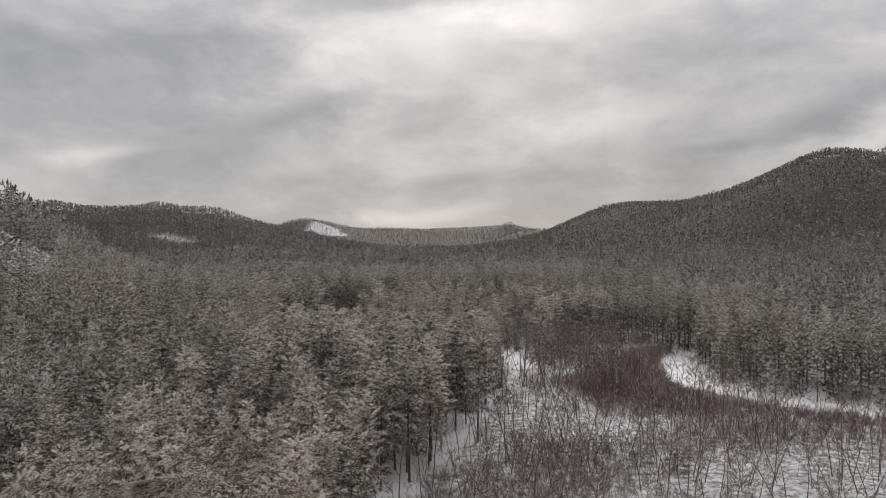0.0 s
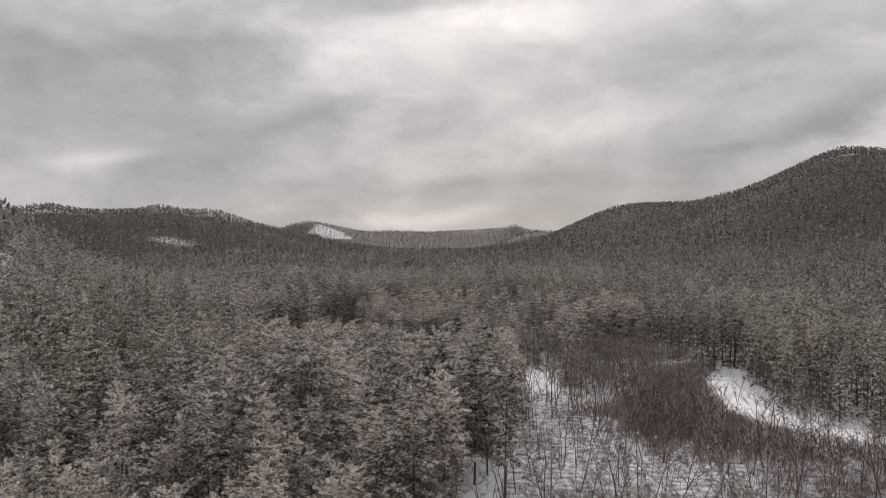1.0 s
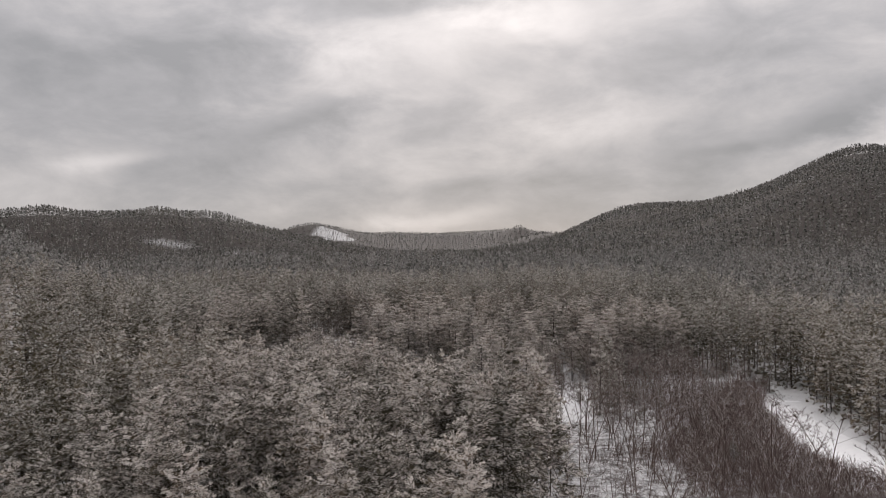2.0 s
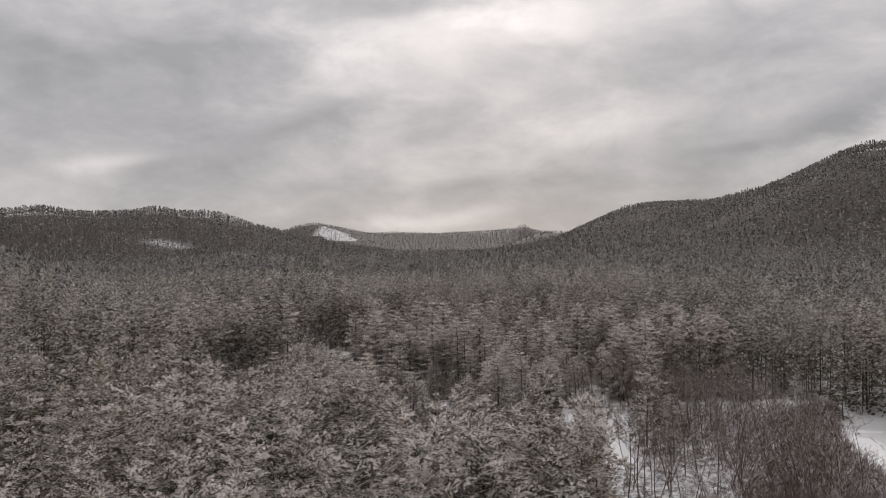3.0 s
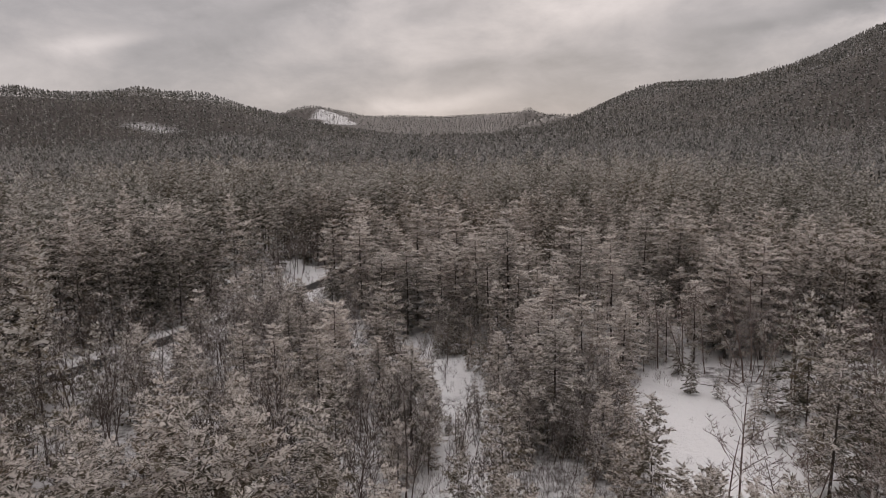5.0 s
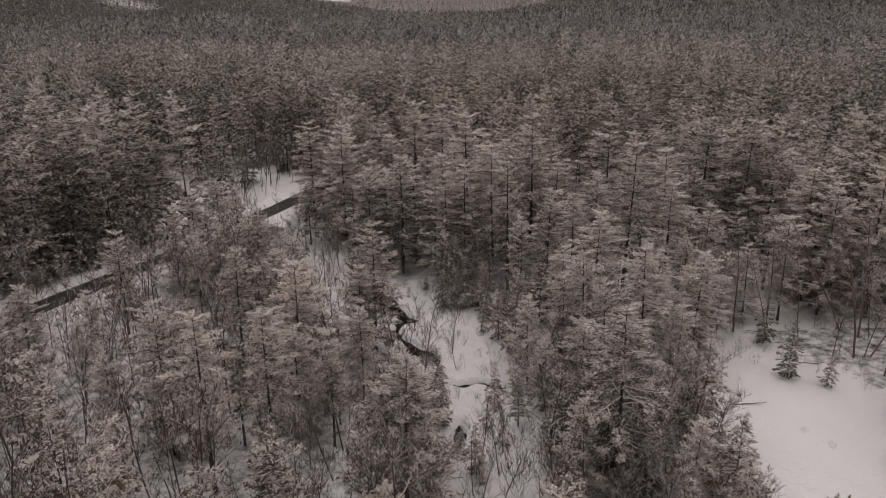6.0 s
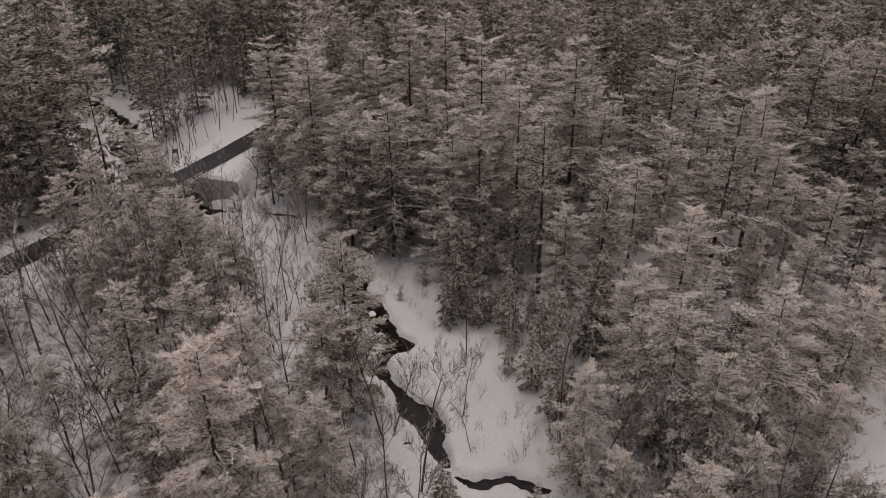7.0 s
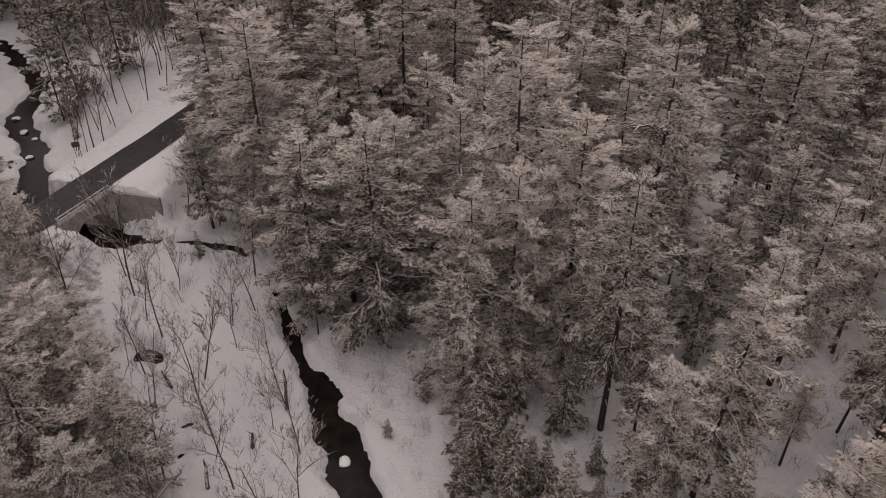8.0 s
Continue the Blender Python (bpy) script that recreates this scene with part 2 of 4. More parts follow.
# ---- mesh helpers ----
def mesh_faces(name, verts, quads, tris, mats, qmat=None, tmat=None, blade=None, tree=None, smooth=False):
    """A mesh from arrays of vertices, four-cornered and three-cornered faces; blade and tree are kept for the needles."""
    verts = np.asarray(verts, np.float32).reshape(-1, 3)
    quads, tris = np.asarray(quads, np.int32).reshape(-1, 4), np.asarray(tris, np.int32).reshape(-1, 3)
    nq, nt_ = len(quads), len(tris)
    me = bpy.data.meshes.new(name)
    me.vertices.add(len(verts))
    me.vertices.foreach_set("co", verts.ravel())
    me.loops.add(quads.size + tris.size)
    me.loops.foreach_set("vertex_index", np.concatenate([quads.ravel(), tris.ravel()]))
    me.polygons.add(nq + nt_)
    me.polygons.foreach_set("loop_start", np.concatenate([np.arange(nq) * 4, nq * 4 + np.arange(nt_) * 3]).astype(np.int32))
    for m in mats:
        me.materials.append(m)
    if qmat is not None:
        me.polygons.foreach_set("material_index", np.concatenate([qmat, tmat]).astype(np.int32))
    me.polygons.foreach_set("use_smooth", np.full(nq + nt_, smooth))
    if blade is not None:
        at = me.attributes.new("blade", "FLOAT_VECTOR", "POINT")
        at.data.foreach_set("vector", np.asarray(blade, np.float32).ravel())
    if tree is not None:
        at = me.attributes.new("tree", "FLOAT", "POINT")
        at.data.foreach_set("value", np.asarray(tree, np.float32))
    me.update(calc_edges=True)
    return me


def mesh_quads(name, verts, quads, mats, smooth=False):
    return mesh_faces(name, verts, quads, np.zeros((0, 3), np.int32), mats, smooth=smooth)


def part(name, bm, mat, parent, label=""):
    me = bpy.data.meshes.new(name)
    bm.to_mesh(me)
    bm.free()
    me.materials.append(mat)
    ob = new(name, me)
    ob.parent = parent
    return tagged(ob, label)


def part_mesh(name, me, parent, label=""):
    ob = new(name, me)
    ob.parent = parent
    return tagged(ob, label)


def box(bm, x0, y0, z0, x1, y1, z1, m=None):
    g = bmesh.ops.create_cube(bm, size=1.0, matrix=Matrix.Translation(((x0 + x1) / 2, (y0 + y1) / 2, (z0 + z1) / 2)) @ Matrix.Diagonal((x1 - x0, y1 - y0, z1 - z0, 1)))
    if m is not None:
        bmesh.ops.transform(bm, matrix=m, verts=g["verts"])
    return g["verts"]


class Soup:
    """Collects tubes and plumes (four-cornered faces) and thin blades (three-cornered ones)."""

    def __init__(self):
        self.v, self.q, self.t, self.qm, self.tm, self.b = [], [], [], [], [], []

    def tube(self, pts, radii, sides, mat, phase=0.0):
        base = len(self.v)
        for i, (p, r) in enumerate(zip(pts, radii)):
            a, c = pts[max(i - 1, 0)], pts[min(i + 1, len(pts) - 1)]
            d = (Vector(c) - Vector(a)).normalized()
            s = d.cross(Vector((0.31, 0.17, 0.93)))
            s = s.normalized() if s.length > 1e-3 else Vector((1, 0, 0))
            u = d.cross(s)
            for k in range(sides):
                g = phase + 2 * math.pi * k / sides
                self.v.append(tuple(Vector(p) + s * (r * math.cos(g)) + u * (r * math.sin(g))))
                self.b.append((0.0, 0.5, 0.0))
        for i in range(len(pts) - 1):
            for k in range(sides):
                n = (k + 1) % sides
                self.q.append((base + i * sides + k, base + i * sides + n, base + (i + 1) * sides + n, base + (i + 1) * sides + k))
                self.qm.append(mat)

    def across(self, d, tilt):
        s = d.cross(Vector((0, 0, 1)))
        s = s.normalized() if s.length > 1e-3 else Vector((1, 0, 0))
        return Matrix.Rotation(tilt, 3, d) @ s

    def spray(self, c, d, length, width, mat, droop=0.0, tilt=0.0):
        d = Vector(d).normalized()
        s = self.across(d, tilt)
        c = Vector(c)
        base = len(self.v)
        for p in (c + s * width, c + d * length - Vector((0, 0, droop * length)), c - s * width):
            self.v.append(tuple(p))
            self.b.append((0.0, 0.5, 0.0))
        self.t.append((base, base + 1, base + 2))
        self.tm.append(mat)

    def plume(self, c, d, length, width, mat, snow, droop=0.0, tilt=0.0, fold=0.25, belly=0.5):
        """A kite-shaped plume of needles, ridged along its middle."""
        d = Vector(d).normalized()
        s = self.across(d, tilt)
        c = Vector(c)
        base = len(self.v)
        mid = c + d * (belly * length) - Vector((0, 0, fold * width + 0.3 * droop * length))
        for p, u, v in ((c, 0.0, 0.5), (mid + s * width, belly, 0.0), (c + d * length - Vector((0, 0, droop * length)), 1.0, 0.5), (mid - s * width, belly, 1.0)):
            self.v.append(tuple(p))
            self.b.append((u, v, snow))
        self.q.append((base, base + 1, base + 2, base + 3))
        self.qm.append(mat)

    def mesh(self, name, mats, smooth=False):
        return mesh_faces(name, self.v, self.q, self.t, mats, np.array(self.qm, int), np.array(self.tm, int), self.b, smooth=smooth)


def joined(soups):
    out = Soup()
    for s in soups:
        off = len(out.v)
        out.v += s.v
        out.b += s.b
        out.q += [tuple(i + off for i in f) for f in s.q]
        out.t += [tuple(i + off for i in f) for f in s.t]
        out.qm += s.qm
        out.tm += s.tm
    return out


def scatter(name, shapes, spots, mats):
    """One joined mesh of many plants: spots are rows x, y, z, size, turn, shape, lean."""
    vs, qs, ts, qm, tm, bl, tr = [], [], [], [], [], [], []
    off = 0
    own = np.random.RandomState(len(spots))
    for k, sh in enumerate(shapes):
        rows = spots[spots[:, 5].astype(int) == k]
        if not len(rows):
            continue
        v, q, t = np.array(sh.v), np.array(sh.q, int).reshape(-1, 4), np.array(sh.t, int).reshape(-1, 3)
        c, s = np.cos(rows[:, 4])[:, None], np.sin(rows[:, 4])[:, None]
        z = v[:, 2][None] * rows[:, 3:4]
        x = (v[:, 0] * c - v[:, 1] * s) * rows[:, 3:4] + z * rows[:, 6:7]
        y = (v[:, 0] * s + v[:, 1] * c) * rows[:, 3:4]
        n = len(rows)
        vs.append(np.stack([x + rows[:, 0:1], y + rows[:, 1:2], z + rows[:, 2:3]], -1).reshape(-1, 3))
        shift = (np.arange(n) * len(v))[:, None, None] + off
        qs.append((q[None] + shift).reshape(-1, 4))
        ts.append((t[None] + shift).reshape(-1, 3))
        off += n * len(v)
        qm.append(np.tile(np.array(sh.qm, int), n))
        tm.append(np.tile(np.array(sh.tm, int), n))
        bl.append(np.tile(np.array(sh.b, np.float32), (n, 1)))
        tr.append(np.repeat(own.uniform(0, 1, n), len(v)))
    return new(name, mesh_faces(name, *(np.concatenate(a) for a in (vs, qs, ts)), mats, *(np.concatenate(a) for a in (qm, tm, bl, tr))))


# ---- the lie of the land ----
# wooded hills: bearing from north, distance, height, spread along and across
HILLS = [
    (28.6, 2187, 204.2, 478, 204), (43.6, 2315, 189.6, 372, 385), (14.6, 2265, 72.8, 390, 164), (17.0, 2151, 42.5, 378, 271), (-19.8, 2110, 84.3, 279, 266),
    (-35.7, 1788, 95.7, 199, 463), (-11.5, 3837, 131.0, 404, 216), (7.3, 2988, 104.2, 239, 150), (6.4, 4484, 126.9, 438, 313), (-4.2, 4405, 141.1, 520, 485),
    (-35.2, 454, 56.9, 110, 51), (-4.8, 1159, 18.2, 461, 374), (27.8, 1445, 77.0, 250, 165), (12.7, 1994, 30.9, 376, 170)]
# knobs on their ridges
KNOBS = [(28.5, 1907, 18.0, 47, 45), (33.1, 1971, 41.7, 34, 38), (21.3, 1947, 6.7, 34, 56), (-22.0, 2013, 17.0, 66, 34), (-17.9, 1942, 10.9, 42, 44),
         (-29.2, 1989, 21.1, 136, 39), (12.5, 2210, 13.5, 34, 161), (-10.8, 3728, 9.4, 170, 74), (5.4, 4227, 32.5, 75, 34)]
BROOK = [(-12, 255, 0.1), (-11, 280, 0.1), (-10.8, 292, 0.12), (-10.4, 295.5, 0.8), (-10.2, 299, 0.1), (-9.8, 303, 0.1), (-5, 305.2, 0.1), (-4.2, 306.4, 0.1), (-4.4, 306.9, 0.6), (-5.6, 307.8, 0.8), (-7.4, 308.3, 0.8), (-10.3, 307.4, 0.5), (-12.4, 309, 0.1), (-14.0, 312.3, 0.9), (-14.4, 315.1, 1.6),
         (-15.9, 317.8, 1.2), (-17.5, 319.8, 0.9), (-19.2, 322.3, 0.65), (-20.0, 324.4, 0.6), (-19.1, 326.6, 1.15), (-18.2, 328.4, 1.3), (-19.6, 330.8, 1.3), (-21.4, 333.8, 1.75), (-22.5, 337, 1.75), (-24.2, 340.2, 1.7), (-25.2, 342.8, 1.3), (-26.6, 344.6, 0.7), (-28.2, 347.6, 0.7), (-29.5, 350.9, 0.4), (-31.3, 355.2, 0.5), (-32.3, 357, 0.1),
         (-35.5, 361.5, 0.1), (-38, 363.3, 0.9), (-41.5, 364, 0.9), (-45.5, 364.6, 0.1), (-49.5, 364.4, 1.5), (-52.5, 364.7, 2.3), (-57, 365, 2.8), (-62, 367.5, 2.4),
         (-72, 387, 1.8), (-78, 394, 2.0), (-81, 408, 1.6), (-94, 424, 1.6), (-112, 440, 1.5)]
POOLS = [(-51.6, 364.2, 2.5), (-16.2, 312.7, 0.5), (-41.3, 346.2, 1.3), (-35.6, 338.0, 0.7), (-34.6, 335.2, 0.5)]
ROAD = [(-118, 200), (-96, 262), (-80, 305), (-67.2, 337.5), (-62.8, 347), (-55.6, 368), (-51, 381.5), (-46.3, 398), (-36, 430), (-20, 470), (10, 520)]
ROAD_Z = [(200, 11.0), (262, 6.0), (305, 3.8), (337, 3.4), (398, 3.4), (430, 4.2), (470, 8.0), (520, 12.0)]
WING = [(-52.3, 368.2), (-46.8, 367.5)]
RIVER = [(97.5, 297, 5.0), (92, 280, 6.5), (89, 262, 7.0), (84, 240, 8.0), (87, 222, 9.0), (99, 208, 10.0), (118, 193, 11.5), (150, 172, 12), (200, 150, 12), (280, 120, 12)]


def along(line, x, y):
    """Distance to a bent line, and the third value (or y) at the nearest place."""
    best = np.full(np.shape(x), 1e9)
    val = np.zeros(np.shape(x))
    for a, b in zip(line[:-1], line[1:]):
        dx, dy = b[0] - a[0], b[1] - a[1]
        t = np.clip(((x - a[0]) * dx + (y - a[1]) * dy) / (dx * dx + dy * dy), 0, 1)
        d = np.hypot(x - a[0] - t * dx, y - a[1] - t * dy)
        w = a[2] + t * (b[2] - a[2]) if len(a) > 2 else a[1] + t * dy
        near = d < best
        best, val = np.where(near, d, best), np.where(near, w, val)
    return best, val


def smooth(a, b, x):
    t = np.clip((x - a) / (b - a), 0, 1)
    return t * t * (3 - 2 * t)


def wobble(x, y, f, seed):
    """Soft bumps from a few crossing waves, about -1 to 1."""
    r = np.random.RandomState(seed)
    out = 0
    for k in range(7):
        a, p, g = r.uniform(0, 6.28), r.uniform(0, 6.28), f * r.uniform(0.5, 1.9)
        out = out + np.sin(g * (x * math.cos(a) + y * math.sin(a)) + p) / 3.2
    return out


def hills(x, y):
    z = 15.8 / (1 + np.exp(-(y - 1056) / 285)) - 0.38
    for b, d, h, sr, st in HILLS + KNOBS:
        s, c = math.sin(radians(b)), math.cos(radians(b))
        u, v = x * s + y * c - d, x * c - y * s
        z = z + h * np.exp(-0.5 * (u / sr) ** 2 - 0.5 * (v / st) ** 2)
    far = smooth(500, 1500, np.hypot(x, y))
    return z + far * (wobble(x, y, 0.012, 5) * 3.5 + wobble(x, y, 0.03, 8) * 2.0)


def ground(x, y):
    x, y = np.asarray(x, float), np.asarray(y, float)
    z = hills(x, y)
    flat = 1 - smooth(0.75, 1.35, np.sqrt(((x - 15) / 105) ** 2 + ((y - 235) / 185) ** 2))
    z = z * (1 - flat) + flat * (0.3 + 0.35 * wobble(x, y, 0.09, 2))
    z = z + 0.10 * wobble(x, y, 0.7, 3) + 0.25 * wobble(x, y, 0.22, 4) + 0.05 * wobble(x, y, 2.2, 6)
    dr, yr = along(ROAD, x, y)
    zr = np.interp(yr, [p[0] for p in ROAD_Z], [p[1] for p in ROAD_Z])
    w = 1 - smooth(4.2, 12.0, dr)
    z = z * (1 - w) + w * zr
    db, hw = along(BROOK, x, y)
    dip = (1 - smooth(3.0, 19.0, db)) * (1 - smooth(5, 12, x + 5)) * smooth(6.0, 10.0, dr)
    z = z * (1 - dip) + dip * (-0.55 + 0.14 * wobble(x, y, 0.7, 3) + 0.13 * wobble(x, y, 2.0, 6))
    ragged = np.maximum(np.where(hw > 0.3, 0.42, 0.2), 0.92 * hw + 0.55 * wobble(x, y, 1.1, 11) * np.minimum(1, hw) + 0.14 * wobble(x, y, 4.0, 12))
    cut = (1 - smooth(-0.42, 0.42, db - ragged)) * (hw > 0.15)
    side = y - (WING[0][1] + (x - WING[0][0]) * (WING[1][1] - WING[0][1]) / (WING[1][0] - WING[0][0]))
    by = (x > WING[0][0] - 0.6) & (x < WING[1][0] + 1.5)
    fill = np.where(by & (side > 0.05), 1 - smooth(3.0, 9.0, side), 0) * (1 - smooth(-0.5, 1.5, x - WING[1][0]))
    z = z * (1 - fill) + fill * np.maximum(z, 3.0 - 0.05 * (x - WING[0][0]))
    fore = np.where(by & (side <= 0.05), 1 - smooth(1.0, 4.5, -side), 0)
    z = z * (1 - fore) + fore * np.minimum(z, 1.5 + 0.12 * (x - WING[0][0]) + 0.3 * side)
    gap = (1 - smooth(3.0, 3.5, db)) * (dr < 4.5)
    cut = np.maximum(cut, gap)
    for px, py, r in POOLS:
        dp = np.hypot(x - px, (y - py) * 1.3) - r - 0.5 * wobble(x, y, 1.6, 13)
        z = np.where(dp < 3, np.minimum(z, -0.5 + 0.15 * dp + 0.14 * wobble(x, y, 0.7, 3) + 0.13 * wobble(x, y, 2.0, 6)), z)
        cut = np.maximum(cut, 1 - smooth(-0.42, 0.42, dp))
    z = z * (1 - cut) + cut * -2.1
    dv, vw = along(RIVER, x, y)
    bank = 1 - smooth(0, 9, dv - vw)
    z = z * (1 - bank) + bank * np.minimum(z, -0.35)
    bed = 1 - smooth(-1.2, 0.6, dv - vw + 1.2 * wobble(x, y, 0.25, 21))
    return z * (1 - bed) + bed * -1.9


def inside(poly, x, y):
    x, y = np.asarray(x, float), np.asarray(y, float)
    hit_ = np.zeros(x.shape, bool)
    for (x0, y0), (x1, y1) in zip(poly, poly[1:] + poly[:1]):
        cross = ((y0 > y) != (y1 > y)) & (x < (x1 - x0) * (y - y0) / ((y1 - y0) or 1e-9) + x0)
        hit_ ^= cross
    return hit_


MARSH = [(-14, 40), (-10, 126), (4, 155), (10, 188), (20, 235), (15, 268), (42, 268), (46, 300), (30, 322), (45, 324), (104, 320), (96, 300), (90, 278), (88, 260), (84, 236), (88, 220), (100, 206), (118, 191), (150, 170), (190, 152), (190, 40)]
CLEARING = [(17, 268), (34, 266), (42, 286), (41, 304), (28, 312), (18, 306), (20, 290)]
BROOK_OPEN = [(-13.5, 266), (-6, 266), (-5, 280), (-7.5, 290), (-6.5, 303), (-3, 305), (-1, 313), (-4, 324), (-10, 328), (-14, 334), (-15.5, 343), (-24, 350), (-33, 362), (-36, 370), (-50, 374), (-52, 362),
              (-46, 352), (-43.5, 343), (-38, 333), (-27, 323), (-19, 314), (-14, 304), (-13.5, 290)]
VERGE = [(-75, 380), (-66, 368), (-60, 371), (-53, 392), (-47, 410), (-52, 411), (-60, 394), (-66, 392)]
MIXED = [(-70, 250), (-14, 250), (-14, 300), (-19, 314), (-27, 323), (-38, 333), (-44, 345), (-52, 362), (-60, 352), (-76, 312)]
GLADE = [(-13, 214), (20, 214), (20, 303), (2, 303), (-4, 296), (-14, 290)]
LEDGES = [(-631, 1514, 22, 55), (-566, 1512, 34, 45), (-437, 1524, 40, 45), (-596, 3571, 105, 160), (685, 1556, 45, 60), (889, 1622, 34, 45), (431, 1763, 22, 34), (914, 1534, 24, 45)]


def steps(lo, hi, fine0, fine1, fine, grow):
    """Grid lines, close between fine0 and fine1 and wider apart outwards."""
    mid_ = list(np.arange(fine0, fine1, fine))
    out, d = [fine1], fine
    while out[-1] < hi:
        d = min(d * grow, 70)
        out.append(out[-1] + d)
    low, d = [fine0], fine
    while low[-1] > lo:
        d = min(d * grow, 70)
        low.append(low[-1] - d)
    return np.array(low[:0:-1] + mid_ + out)


def build_ground():
    gx, gy = steps(-4200, 4200, -84, -2, 0.38, 1.12), steps(-900, 4950, 293, 410, 0.40, 1.12)
    X, Y = np.meshgrid(gx, gy)
    Z = ground(X, Y)
    nx, ny = len(gx), len(gy)
    i = np.arange(nx * ny).reshape(ny, nx)
    quads = np.stack([i[:-1, :-1], i[:-1, 1:], i[1:, 1:], i[1:, :-1]], -1).reshape(-1, 4)
    me = mesh_quads("ground", np.stack([X, Y, Z], -1).reshape(-1, 3), quads, [GROUND], smooth=True)
    marsh = inside(MARSH, X, Y) & ~inside(CLEARING, X, Y)
    # far forest floor painted darker with distance, for shade the sparse trees don't cast
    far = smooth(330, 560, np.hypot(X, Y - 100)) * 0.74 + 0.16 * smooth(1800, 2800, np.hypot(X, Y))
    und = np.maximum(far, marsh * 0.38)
    und = np.maximum(und, (inside(GLADE, X, Y) & (X > -1)) * 0.34)
    und = np.maximum(und, inside(MIXED, X, Y) * 0.34)
    for lx, ly, a, b in LEDGES:
        und = np.where(((X - lx) / a) ** 2 + ((Y - ly) / b) ** 2 < 1.2, 0.36, und)
    dv, vw = along(RIVER, X, Y)
    und = und * smooth(0, 2, dv - vw)
    at = me.attributes.new("undergrowth_shade", "FLOAT", "POINT")
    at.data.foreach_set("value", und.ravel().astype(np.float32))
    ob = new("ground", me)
    tagged(ob, "snow-covered valley floor with brown undergrowth, and wooded hills darkened as by tree shade", "ground", kind="structure")
    return len(quads) * 2


def ribbon(name, line, half, z, mat, label, category, step=1.0, rows=4):
    """A strip along a bent line; z is a height, or None to lie on the ground."""
    pts = []
    for a, b in zip(line[:-1], line[1:]):
        n = max(1, int(math.hypot(b[0] - a[0], b[1] - a[1]) / step))
        pts += [(a[0] + (b[0] - a[0]) * k / n, a[1] + (b[1] - a[1]) * k / n) for k in range(n)]
    pts = np.array(pts + [line[-1][:2]])
    for _ in range(8):
        pts[1:-1] = (pts[:-2] + 2 * pts[1:-1] + pts[2:]) / 4
    d = np.gradient(pts, axis=0)
    d /= np.linalg.norm(d, axis=1)[:, None]
    nrm = np.stack([d[:, 1], -d[:, 0]], 1)
    edge = half + 0.05 * wobble(pts[:, 0], pts[:, 1], 1.2, 31)
    t = np.linspace(-1, 1, rows + 1)
    P = pts[:, None] + nrm[:, None] * (t[None, :, None] * edge[:, None, None])
    Z = np.full(P.shape[:2], z) if z is not None else np.repeat(np.interp(pts[:, 1], [p[0] for p in ROAD_Z], [p[1] for p in ROAD_Z])[:, None], rows + 1, 1) + 0.10 - 0.05 * t[None] ** 2
    V = np.concatenate([P, Z[..., None]], -1).reshape(-1, 3)
    i = np.arange(len(V)).reshape(len(pts), rows + 1)
    q = np.stack([i[:-1, :-1], i[:-1, 1:], i[1:, 1:], i[1:, :-1]], -1).reshape(-1, 4)[:, ::-1]
    return tagged(new(name, mesh_quads(name, V, q, [mat], smooth=True)), label, category, kind="structure")


build_ground()
water_me = mesh_quads("water", [(-125, 250, -1.32), (6, 250, -1.32), (6, 452, -1.32), (-125, 452, -1.32)], [(0, 1, 2, 3)], [WATER])
tagged(new("water", water_me), "black open water of a narrow brook between snowy banks", "brook", kind="structure")
ribbon("frozen_river", RIVER, 16.0, -0.95, SNOW, "smooth snow lying on the ice of a frozen river", "river", 4.0)
ribbon("road", ROAD, 2.4, None, ASPHALT, "ploughed wet black asphalt road between snow banks", "road")


